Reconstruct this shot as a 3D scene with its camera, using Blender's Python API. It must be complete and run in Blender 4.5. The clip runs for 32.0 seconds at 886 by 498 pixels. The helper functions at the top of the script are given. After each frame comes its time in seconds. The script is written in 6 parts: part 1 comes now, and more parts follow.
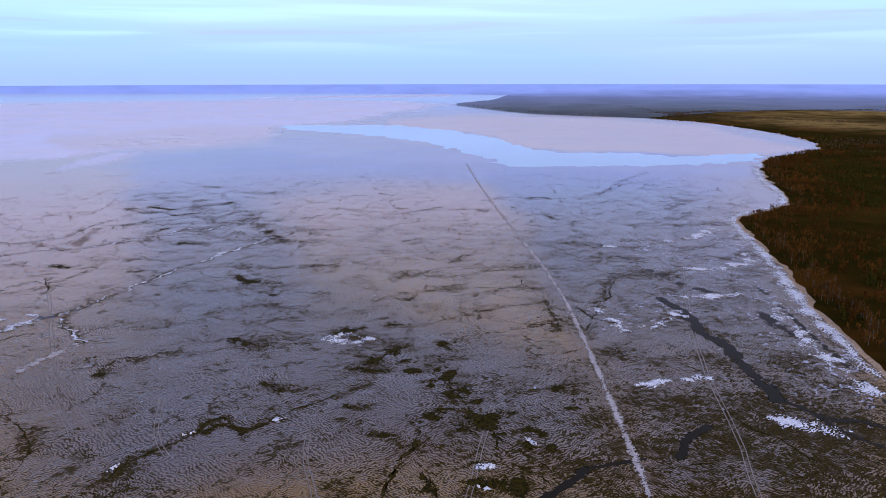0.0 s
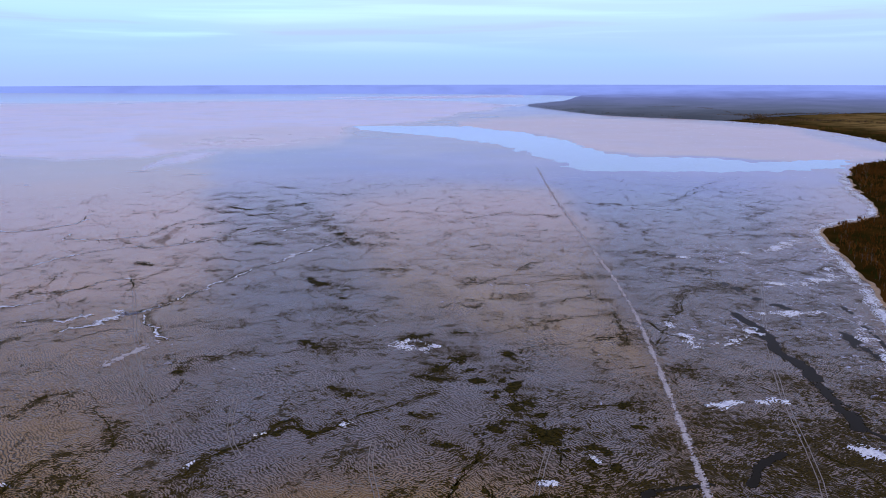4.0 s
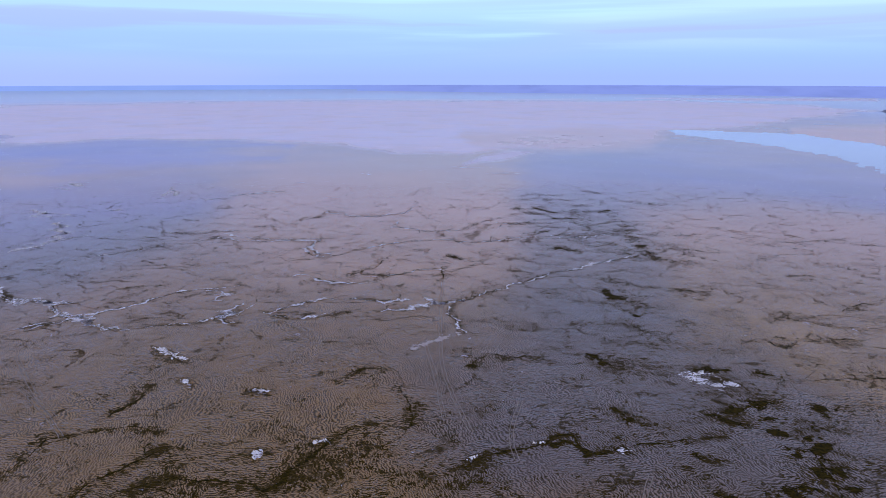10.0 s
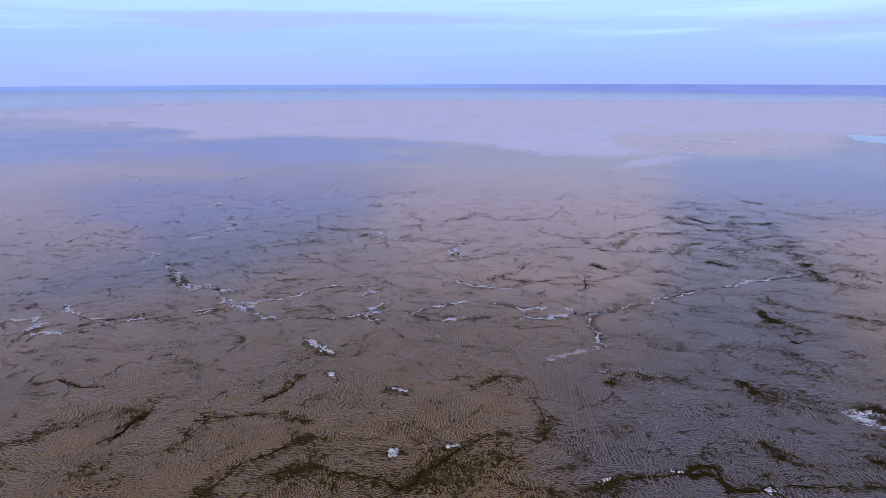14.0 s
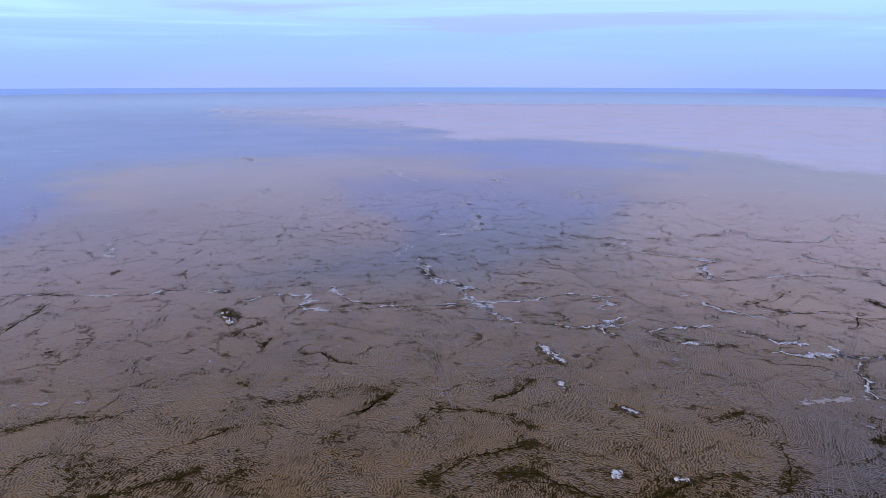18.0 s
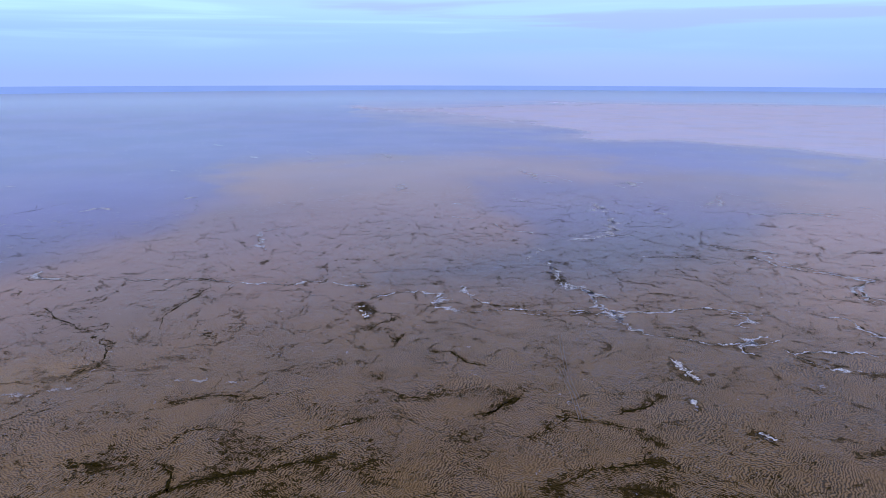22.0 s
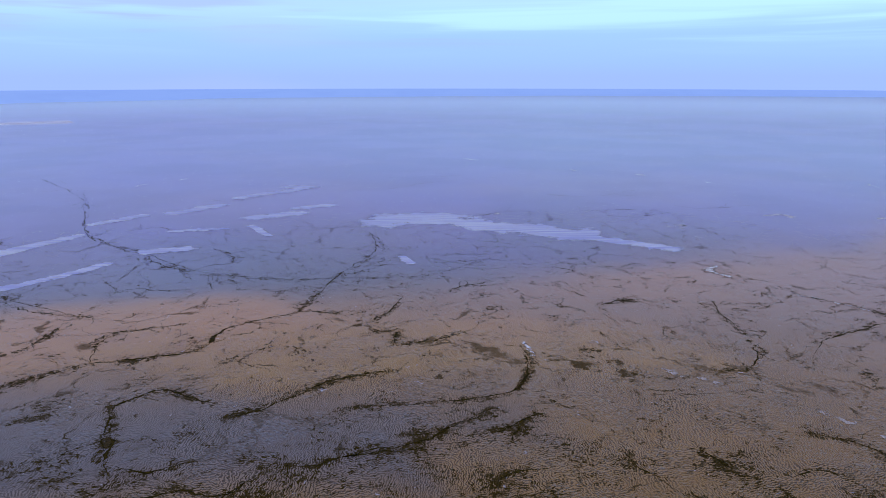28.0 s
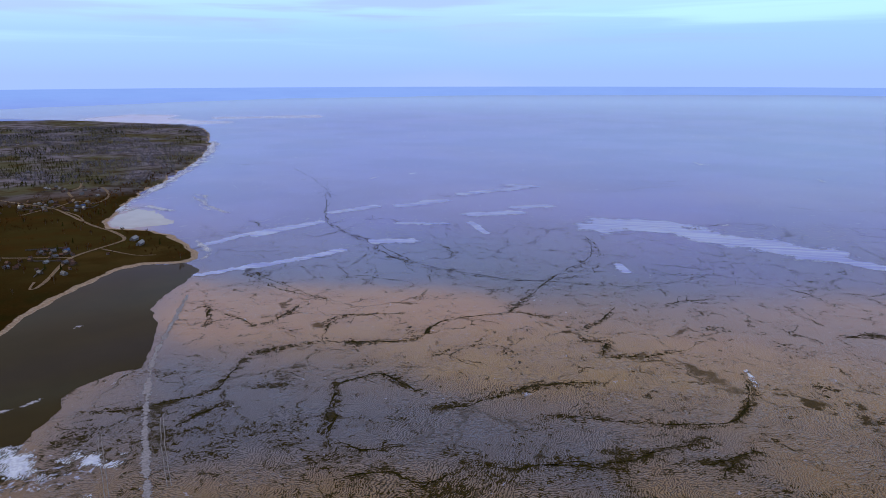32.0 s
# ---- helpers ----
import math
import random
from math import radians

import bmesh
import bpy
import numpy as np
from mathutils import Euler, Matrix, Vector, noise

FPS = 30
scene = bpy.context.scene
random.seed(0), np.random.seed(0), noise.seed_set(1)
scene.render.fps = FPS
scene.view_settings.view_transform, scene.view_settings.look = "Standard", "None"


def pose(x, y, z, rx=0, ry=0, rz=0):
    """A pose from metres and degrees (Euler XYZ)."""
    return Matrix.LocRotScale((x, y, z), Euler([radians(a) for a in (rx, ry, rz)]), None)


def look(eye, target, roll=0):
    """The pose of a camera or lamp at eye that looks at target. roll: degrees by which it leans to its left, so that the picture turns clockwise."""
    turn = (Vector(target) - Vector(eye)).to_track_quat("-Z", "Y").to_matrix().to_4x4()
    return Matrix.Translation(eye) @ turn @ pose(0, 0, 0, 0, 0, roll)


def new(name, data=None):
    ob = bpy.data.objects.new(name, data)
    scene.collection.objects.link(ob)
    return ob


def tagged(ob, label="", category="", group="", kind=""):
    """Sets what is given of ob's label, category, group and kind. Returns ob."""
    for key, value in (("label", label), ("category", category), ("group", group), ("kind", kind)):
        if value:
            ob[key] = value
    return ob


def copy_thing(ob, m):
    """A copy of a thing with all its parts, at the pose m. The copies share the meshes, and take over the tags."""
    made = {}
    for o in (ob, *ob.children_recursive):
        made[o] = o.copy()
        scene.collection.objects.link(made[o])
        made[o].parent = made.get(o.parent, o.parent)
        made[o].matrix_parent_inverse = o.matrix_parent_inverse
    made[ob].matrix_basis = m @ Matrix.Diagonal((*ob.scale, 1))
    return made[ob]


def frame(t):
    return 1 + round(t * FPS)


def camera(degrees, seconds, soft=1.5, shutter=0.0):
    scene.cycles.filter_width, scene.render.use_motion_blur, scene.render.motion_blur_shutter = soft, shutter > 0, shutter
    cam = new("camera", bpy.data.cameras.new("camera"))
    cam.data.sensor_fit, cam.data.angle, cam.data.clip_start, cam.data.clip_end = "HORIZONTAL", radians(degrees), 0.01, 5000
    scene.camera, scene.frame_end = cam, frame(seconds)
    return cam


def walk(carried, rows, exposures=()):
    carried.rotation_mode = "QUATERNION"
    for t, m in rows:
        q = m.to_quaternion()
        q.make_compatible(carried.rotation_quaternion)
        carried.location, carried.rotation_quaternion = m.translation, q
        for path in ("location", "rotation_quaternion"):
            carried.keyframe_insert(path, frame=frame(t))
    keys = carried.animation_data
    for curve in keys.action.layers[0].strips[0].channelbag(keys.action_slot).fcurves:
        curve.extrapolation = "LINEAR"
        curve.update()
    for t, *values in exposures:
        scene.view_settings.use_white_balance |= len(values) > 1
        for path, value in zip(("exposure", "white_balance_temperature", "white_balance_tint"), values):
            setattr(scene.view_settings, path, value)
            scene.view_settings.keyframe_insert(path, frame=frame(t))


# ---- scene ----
cam = camera(64.75, 32.0, 0.8)
# seconds, east, north, height, heading, pitch, lean of a drone that hovers, climbs and turns
PATH = [
    (0.0, 0.0, 0.0, 150.0, -0.00, -13.72, 0.09),
    (0.5, -0.0, 0.0, 150.7, 0.71, -13.72, 0.10),
    (1.0, 0.0, 0.2, 151.4, 1.47, -13.73, 0.10),
    (1.5, 0.1, 0.2, 152.2, 2.20, -13.73, 0.09),
    (2.0, 0.2, 0.2, 153.0, 2.92, -13.74, 0.10),
    (2.5, -0.0, 0.5, 153.6, 3.61, -13.75, 0.07),
    (4.5, -0.1, 0.1, 156.7, 6.72, -13.75, 0.07),
    (5.0, -0.3, 0.3, 157.6, 8.15, -13.76, 0.04),
    (5.5, -0.3, 0.3, 158.4, 10.45, -13.79, 0.03),
    (6.0, -0.1, 0.4, 159.2, 12.92, -13.79, 0.02),
    (6.5, -0.0, 0.7, 159.9, 15.35, -13.80, -0.01),
    (7.0, 0.1, 0.5, 160.5, 17.75, -13.78, -0.01),
    (7.5, -0.2, 0.2, 161.3, 19.95, -13.79, -0.05),
    (8.0, -0.1, 0.5, 162.4, 22.20, -13.82, -0.06),
    (8.5, -0.3, 0.5, 163.1, 24.30, -13.84, -0.06),
    (9.0, 0.3, 0.5, 163.9, 26.46, -13.84, -0.05),
    (9.5, 0.6, 0.4, 164.6, 28.55, -13.84, -0.03),
    (10.0, 0.8, 0.7, 165.3, 30.67, -13.85, -0.01),
    (10.5, 1.2, 1.0, 166.0, 32.78, -13.87, 0.03),
    (11.0, 1.3, 1.2, 166.8, 34.69, -13.89, 0.03),
    (11.5, 1.4, 1.3, 167.8, 35.62, -13.92, 0.04),
    (12.0, 1.4, 1.5, 168.9, 36.53, -13.98, 0.07),
    (12.5, 1.4, 1.5, 169.8, 37.39, -14.00, 0.08),
    (13.0, 1.4, 1.5, 170.6, 39.56, -14.00, 0.09),
    (13.5, 1.6, 1.7, 171.2, 41.17, -14.00, 0.11),
    (15.5, 1.5, 1.4, 173.3, 49.26, -13.87, 0.10),
    (16.0, 1.3, 1.4, 174.0, 51.99, -13.87, 0.11),
    (16.5, 1.8, 1.5, 174.8, 54.76, -13.85, 0.07),
    (17.0, 2.2, 1.3, 175.4, 57.50, -13.85, 0.05),
    (17.5, 2.5, 1.2, 175.9, 60.25, -13.83, -0.01),
    (18.0, 2.8, 0.9, 176.5, 62.97, -13.79, -0.04),
    (18.5, 3.5, 0.4, 177.1, 65.85, -13.79, -0.06),
    (19.0, 4.1, -0.1, 177.9, 68.69, -13.84, -0.06),
    (19.5, 4.8, -0.5, 179.0, 70.97, -13.90, -0.04),
    (20.0, 5.4, -1.1, 180.1, 71.42, -13.95, 0.01),
    (20.5, 5.3, -2.0, 181.2, 71.96, -13.98, -0.05),
    (21.0, 5.3, -2.7, 181.9, 72.52, -14.01, -0.10),
    (21.5, 5.5, -3.4, 182.4, 73.11, -14.03, -0.10),
    (22.0, 6.2, -4.0, 182.7, 73.73, -14.01, -0.08),
    (22.5, 7.4, -4.9, 183.0, 77.61, -13.97, -0.01),
    (23.0, 8.0, -5.6, 183.4, 82.11, -13.94, -0.01),
    (23.5, 8.2, -6.1, 183.7, 86.19, -13.92, -0.03),
    (24.0, 8.2, -6.2, 184.0, 90.21, -13.89, -0.06),
    (24.5, 8.5, -5.9, 184.2, 94.39, -13.85, 0.03),
    (26.5, 9.0, -5.2, 188.0, 112.04, -13.88, -0.05),
    (27.0, 8.4, -5.6, 188.4, 116.70, -13.88, -0.01),
    (27.5, 8.4, -5.4, 188.8, 121.61, -13.86, -0.01),
    (28.0, 8.5, -5.3, 189.3, 126.51, -13.85, -0.00),
    (28.5, 8.6, -5.1, 190.1, 131.37, -13.87, 0.01),
    (29.0, 8.6, -4.8, 191.1, 134.76, -13.92, 0.03),
    (29.5, 8.7, -4.9, 192.0, 136.03, -13.96, 0.07),
    (30.0, 8.5, -5.2, 192.7, 138.32, -13.99, 0.08),
    (30.5, 8.8, -5.3, 193.4, 140.34, -14.01, 0.07),
    (31.0, 8.8, -5.7, 194.0, 142.21, -14.02, 0.08),
    (31.5, 8.8, -5.9, 194.6, 143.52, -14.03, 0.10),
    (32.0, 8.4, -6.2, 195.3, 144.43, -14.07, 0.12),
]
walk(cam, [(t, pose(x, y, z, 90 + p, r, h)) for t, x, y, z, h, p, r in PATH], [(0.0, 0.18, 6150, 14), (7.0, 0.04, 6200, 14), (13.0, -0.05, 6320, 13), (20.0, -0.04, 6150, 11), (28.0, 0.0, 6200, 9), (32.0, 0.02, 6220, 6)])

# ---- sky and sun ----
SUN_AZ, SUN_EL = 215.0, 24.0          # heading counted like the camera's, and height, in degrees
world = bpy.data.worlds.new("sky")
scene.world = world
world.use_nodes = True
wt = world.node_tree
wt.nodes.clear()


class Nodes:
    """Short hand for wiring a node tree."""

    def __init__(self, tree):
        self.t = tree

    def add(self, kind, props=None, **ins):
        n = self.t.nodes.new(kind)
        for k, v in (props or {}).items():
            setattr(n, k, v)
        for k, v in ins.items():
            key = int(k[1:]) if k[0] == "i" and k[1:].isdigit() else k.replace("_", " ")
            self.put(n.inputs[key], v)
        return n

    def put(self, sock, v):
        if isinstance(v, bpy.types.NodeSocket):
            self.t.links.new(v, sock)
        elif isinstance(v, bpy.types.Node):
            self.t.links.new(v.outputs[0], sock)
        elif isinstance(v, tuple) and len(v) == 3 and sock.type == "RGBA":
            sock.default_value = (*v, 1)
        else:
            sock.default_value = v

    def math(self, op, a, b=0.0, c=0.0, clamp=False):
        return self.add("ShaderNodeMath", {"operation": op, "use_clamp": clamp}, i0=a, i1=b, i2=c).outputs[0]

    def mix(self, f, a, b):
        n = self.add("ShaderNodeMix", {"data_type": "RGBA"})
        self.put(n.inputs[0], f), self.put(n.inputs[6], a), self.put(n.inputs[7], b)
        return n.outputs[2]

    def step(self, v, lo, hi, a=0.0, b=1.0):
        return self.add("ShaderNodeMapRange", {"interpolation_type": "SMOOTHSTEP"}, Value=v, From_Min=lo, From_Max=hi, To_Min=a, To_Max=b).outputs[0]

    def noise(self, vec, scale, detail=3.0, rough=0.55, dist=0.0):
        return self.add("ShaderNodeTexNoise", None, Vector=vec, Scale=scale, Detail=detail, Roughness=rough, Distortion=dist).outputs[0]

    def scaled(self, vec, x, y, z):
        return self.add("ShaderNodeVectorMath", {"operation": "MULTIPLY"}, i0=vec, i1=(x, y, z)).outputs[0]

    def attr(self, name):
        return self.add("ShaderNodeAttribute", {"attribute_name": name}).outputs[2]


w = Nodes(wt)
nish = w.add("ShaderNodeTexSky", {"sky_type": "NISHITA", "sun_disc": False, "sun_elevation": radians(SUN_EL), "sun_rotation": radians(-SUN_AZ), "air_density": 1.2, "dust_density": 2.5})
way = w.add("ShaderNodeTexCoord").outputs[0]
up = w.add("ShaderNodeSeparateXYZ", None, Vector=way).outputs[2]
ramp = w.add("ShaderNodeValToRGB", None, Fac=up)
stops = [(0.0, (.33, .46, 1.05)), (.02, (.33, .50, 1.05)), (.055, (.34, .54, 1.05)), (.085, (.42, .66, 1.08)), (.14, (.43, .56, 1.02)), (.25, (.41, .375, .50)), (.45, (.25, .212, .185)), (1.0, (.25, .212, .185))]
while len(ramp.color_ramp.elements) < len(stops):
    ramp.color_ramp.elements.new(0.5)
for el, (p, c) in zip(ramp.color_ramp.elements, stops):
    el.position, el.color = p, (*c, 1)
streak = w.noise(w.scaled(way, 1.6, 1.6, 34.0), 1.0, 4.0, 0.5, 0.4)
broad = w.noise(w.scaled(way, 1.0, 1.0, 7.0), 1.1, 2.0)
high = w.step(up, .02, .075)
sky = w.mix(w.math("MULTIPLY", w.step(streak, .50, .66), w.math("MULTIPLY", high, .75)), ramp.outputs[0], (.50, .80, 1.08))
sky = w.mix(w.math("MULTIPLY", w.step(streak, .47, .36), w.math("MULTIPLY", high, .6)), sky, (.36, .43, .95))
sky = w.mix(w.step(broad, .52, .66, 0, .18), sky, (.52, .55, 1.08))
sky = w.mix(.94, w.add("ShaderNodeVectorMath", {"operation": "SCALE"}, i0=nish.outputs[0], Scale=0.1).outputs[0], sky)
bg = w.add("ShaderNodeBackground", None, Color=sky, Strength=1.25)
w.add("ShaderNodeOutputWorld", None, Surface=bg)

sun = new("sun", bpy.data.lights.new("sun", "SUN"))
sun.data.energy, sun.data.angle, sun.data.color = 1.25, radians(14), (1.0, .78, .52)
a, e = radians(SUN_AZ), radians(SUN_EL)
sun.matrix_world = look((-math.sin(a) * 300, math.cos(a) * 300, 300 * math.tan(e)), (0, 0, 0))


# ---- materials ----
def material(name, rough=0.7, spec=0.5):
    m = bpy.data.materials.new(name)
    m.use_nodes = True
    n = Nodes(m.node_tree)
    b = m.node_tree.nodes["Principled BSDF"]
    b.inputs["Roughness"].default_value = rough
    b.inputs["Specular IOR Level"].default_value = spec
    return m, n, b


def place(n):
    return n.add("ShaderNodeNewGeometry").outputs[0]


def bump(n, b, height, strength, dist):
    n.put(b.inputs["Normal"], n.add("ShaderNodeBump", None, Strength=strength, Distance=dist, Height=height))


def mat_ice():
    m, n, b = material("weathered_lake_ice", 0.4)
    pos = place(n)
    calm, warm = n.attr("calm"), n.attr("warm")
    blue = n.math("MULTIPLY", n.attr("blue"), n.step(warm, .1, .9, 1, .1))
    rough_ = n.step(calm, .12, .75, 1, 0)
    big = n.noise(pos, .004, 3.0)
    mid = n.noise(pos, .035, 5.0, .6)
    fine = n.noise(pos, .16, 7.0, .66, .6)
    grain = n.noise(pos, .9, 4.0, .7)
    # ripples frozen into the surface, like the lines of a fingerprint
    swirl = n.add("ShaderNodeVectorMath", {"operation": "MULTIPLY_ADD"}, i0=n.add("ShaderNodeTexNoise", None, Vector=pos, Scale=.012, Detail=2.0).outputs[1], i1=(34, 34, 0), i2=pos).outputs[0]
    waves = [n.add("ShaderNodeTexWave", None, Vector=n.add("ShaderNodeMapping", None, Vector=swirl, Rotation=(0, 0, a_)), Scale=.21, Distortion=13.0, Detail=3.0, Detail_Scale=1.2, Detail_Roughness=.55).outputs[1] for a_ in (.9, 2.3)]
    pick = n.step(n.noise(pos, .03, 3.0), .46, .54)
    ripple = n.math("ADD", n.math("MULTIPLY", waves[0], n.math("SUBTRACT", 1.0, pick)), n.math("MULTIPLY", waves[1], pick))
    rot = n.step(n.noise(pos, .02, 4.0, .6), .34, .6, .45, 1.0)
    rot = n.math("MULTIPLY", rot, n.step(calm, .10, .60, 1, .04))
    c = n.mix(n.step(big, .38, .62), (.235, .122, .022), (.195, .104, .024))
    c = n.mix(warm, c, (.315, .205, .040))
    c = n.mix(blue, c, (.090, .091, .126))
    c = n.mix(n.step(mid, .42, .66, 0, .32), c, (.075, .042, .010))
    c = n.mix(n.math("MULTIPLY", rot, n.step(ripple, .50, .28, 0, .88)), c, (.022, .015, .010))
    c = n.mix(n.math("MULTIPLY", rot, n.step(ripple, .56, .80, 0, .62)), c, n.mix(blue, (.34, .225, .115), (.23, .22, .29)))
    c = n.mix(n.math("MULTIPLY", rough_, n.step(grain, .54, .68, 0, .3)), c, n.mix(blue, (.30, .205, .12), (.15, .14, .165)))
    # smooth ice far out on the lake, with distance haze put into its colour
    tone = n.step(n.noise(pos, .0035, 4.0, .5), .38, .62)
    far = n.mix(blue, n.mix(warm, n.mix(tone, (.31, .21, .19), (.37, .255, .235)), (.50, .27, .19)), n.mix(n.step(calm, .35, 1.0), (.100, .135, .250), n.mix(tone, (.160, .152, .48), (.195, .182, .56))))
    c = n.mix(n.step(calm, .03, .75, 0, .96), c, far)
    # palest haze blue painted into the farthest ice
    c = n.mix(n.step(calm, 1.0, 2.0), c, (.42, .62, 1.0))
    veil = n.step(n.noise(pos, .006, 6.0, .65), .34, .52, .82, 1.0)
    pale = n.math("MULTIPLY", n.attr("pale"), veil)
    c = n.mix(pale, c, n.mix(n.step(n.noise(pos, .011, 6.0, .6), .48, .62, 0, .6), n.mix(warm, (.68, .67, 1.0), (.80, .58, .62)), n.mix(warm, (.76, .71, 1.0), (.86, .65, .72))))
    # wet hollows: dark, ragged, gathered along the cracks
    tear = n.noise(pos, .30, 8.0, .74, .8)
    rag = n.math("ADD", n.math("MULTIPLY", n.math("SUBTRACT", tear, .5), 2.2), n.math("MULTIPLY", n.math("SUBTRACT", mid, .5), 1.2))
    v = n.math("ADD", n.math("MULTIPLY", n.attr("wet"), .46), n.math("SUBTRACT", n.math("ADD", rag, n.math("MULTIPLY", n.math("SUBTRACT", .5, ripple), n.step(calm, .1, .5, .22, 0))), n.step(calm, .3, 1.0, .02, .22)))
    dark = n.math("MULTIPLY", n.step(v, .20, .29), n.step(fine, .36, .50, .7, .97))
    # hairline cracks between old floes
    warp = n.add("ShaderNodeVectorMath", {"operation": "MULTIPLY_ADD"}, i0=n.add("ShaderNodeTexNoise", None, Vector=pos, Scale=.06, Detail=8.0, Roughness=.62).outputs[1], i1=(34, 34, 0), i2=pos).outputs[0]
    vein = n.add("ShaderNodeTexVoronoi", {"feature": "DISTANCE_TO_EDGE"}, Vector=warp, Scale=.024).outputs[0]
    vein = n.math("MULTIPLY", n.step(vein, .021, .006), n.step(n.noise(pos, .05, 6.0, .7), .47, .55, 0, .85))
    hair = n.add("ShaderNodeTexVoronoi", {"feature": "DISTANCE_TO_EDGE"}, Vector=warp, Scale=.07).outputs[0]
    vein = n.math("MAXIMUM", vein, n.math("MULTIPLY", n.step(hair, .032, .008), n.step(n.noise(pos, .03, 6.0, .7), .52, .60, 0, .55)))
    # long joints that part the floes farther out
    joint = n.add("ShaderNodeTexVoronoi", {"feature": "DISTANCE_TO_EDGE"}, Vector=warp, Scale=.0095).outputs[0]
    joint = n.math("MULTIPLY", n.step(joint, .013, .004), n.step(n.noise(pos, .022, 6.0, .7), .47, .56, 0, .7))
    vein = n.math("MAXIMUM", vein, n.math("MULTIPLY", joint, n.step(calm, .08, .3, 0, 1)))
    dark = n.math("MAXIMUM", dark, n.math("MULTIPLY", vein, n.step(calm, .4, 1.1, 1, .5)))
    open_ = n.math("MAXIMUM", n.attr("pale"), n.step(calm, .7, 1.1, 0, 1))
    dark = n.math("MULTIPLY", dark, n.step(open_, .0, .9, 1.0, .05))
    c = n.mix(dark, c, n.mix(n.step(grain, .4, .6), (.016, .012, .0015), (.050, .034, .003)))
    s = n.math("ADD", n.math("MULTIPLY", n.attr("snow"), .32), n.math("MULTIPLY", n.math("SUBTRACT", n.noise(pos, .15, 8.0, .72, 1.0), .5), 1.8))
    white = n.step(s, .25, .40)
    c = n.mix(n.math("MULTIPLY", white, .8), c, (.52, .56, .80))
    n.put(b.inputs["Base Color"], c)
    r = n.mix(rough_, (.20, .20, .20), n.step(mid, .3, .7, .14, .24))
    r = n.mix(pale, n.mix(white, r, (.7, .7, .7)), (.33, .33, .33))
    n.put(b.inputs["Roughness"], n.mix(dark, r, (.6, .6, .6)))
    n.put(b.inputs["Specular IOR Level"], n.math("ADD", n.step(n.math("MAXIMUM", n.math("MAXIMUM", dark, n.step(calm, .25, .9, 0, .55)), n.math("MULTIPLY", white, .6)), 0, 1, .30, .03), n.math("MULTIPLY", pale, .45)))
    b.inputs["IOR"].default_value = 1.5
    h = n.math("ADD", n.math("MULTIPLY", ripple, .8), n.math("ADD", n.math("MULTIPLY", fine, .5), n.math("MULTIPLY", grain, .3)))
    bump(n, b, n.math("MULTIPLY", h, n.step(calm, .05, .75, 1, 0)), .42, .25)
    return m


def mat_plain(name, c1, c2, scale, rough=.8, spec=.3, c3=None, scale3=1.0, bumps=0.0, lo=.35, hi=.65):
    m, n, b = material(name, rough, spec)
    pos = place(n)
    a = n.noise(pos, scale, 5.0, .6)
    c = n.mix(n.step(a, lo, hi), c1, c2)
    if c3:
        c = n.mix(n.step(n.noise(pos, scale3, 4.0, .6), .45, .65, 0, .8), c, c3)
    n.put(b.inputs["Base Color"], c)
    if bumps:
        bump(n, b, a, .6, bumps)
    return m


def mat_water(name, tint, rough, spec=.5):
    m, n, b = material(name, rough, spec)
    pos = place(n)
    c = n.mix(n.step(n.noise(pos, .02, 4.0), .35, .65), tint, tuple(v * .85 for v in tint))
    n.put(b.inputs["Base Color"], c)
    b.inputs["IOR"].default_value = 1.33
    bump(n, b, n.noise(pos, .5, 3.0), .05, .2)
    return m


def mat_land():
    m, n, b = material("brown_spring_ground", .95, 0.0)
    pos = place(n)
    big, mid, fine = n.noise(pos, .006, 4.0), n.noise(pos, .03, 5.0, .6), n.noise(pos, .35, 5.0, .65)
    c = n.mix(n.step(mid, .38, .62), (.034, .019, .004), (.017, .016, .003))
    c = n.mix(n.step(big, .5, .66, 0, .7), c, (.085, .035, .008))
    c = n.mix(n.math("MULTIPLY", n.attr("field"), n.step(n.noise(pos, .012, 6.0, .65), .34, .58, .25, 1.0)), c, n.mix(n.step(fine, .3, .7), (.22, .145, .055), (.34, .24, .095)))
    c = n.mix(n.math("MULTIPLY", n.attr("meadow"), n.step(mid, .3, .62, .35, 1.0)), c, n.mix(n.step(big, .35, .6), (.095, .055, .018), (.055, .042, .012)))
    c = n.mix(n.step(fine, .5, .8, 0, .4), c, (.08, .045, .018))
    # woodland floor far to the south, lightened and blued as by haze
    c = n.mix(n.math("MULTIPLY", n.attr("litter"), n.step(mid, .36, .6, .25, .9)), c, n.mix(n.step(big, .4, .6), (.27, .24, .29), (.13, .125, .075)))
    sandy = n.math("ADD", n.attr("shore"), n.math("MULTIPLY", n.math("SUBTRACT", mid, .5), .9))
    c = n.mix(n.step(sandy, .42, .6), c, n.mix(n.step(fine, .3, .7), (.50, .38, .29), (.30, .22, .16)))
    n.put(b.inputs["Base Color"], c)
    bump(n, b, fine, .8, .6)
    return m


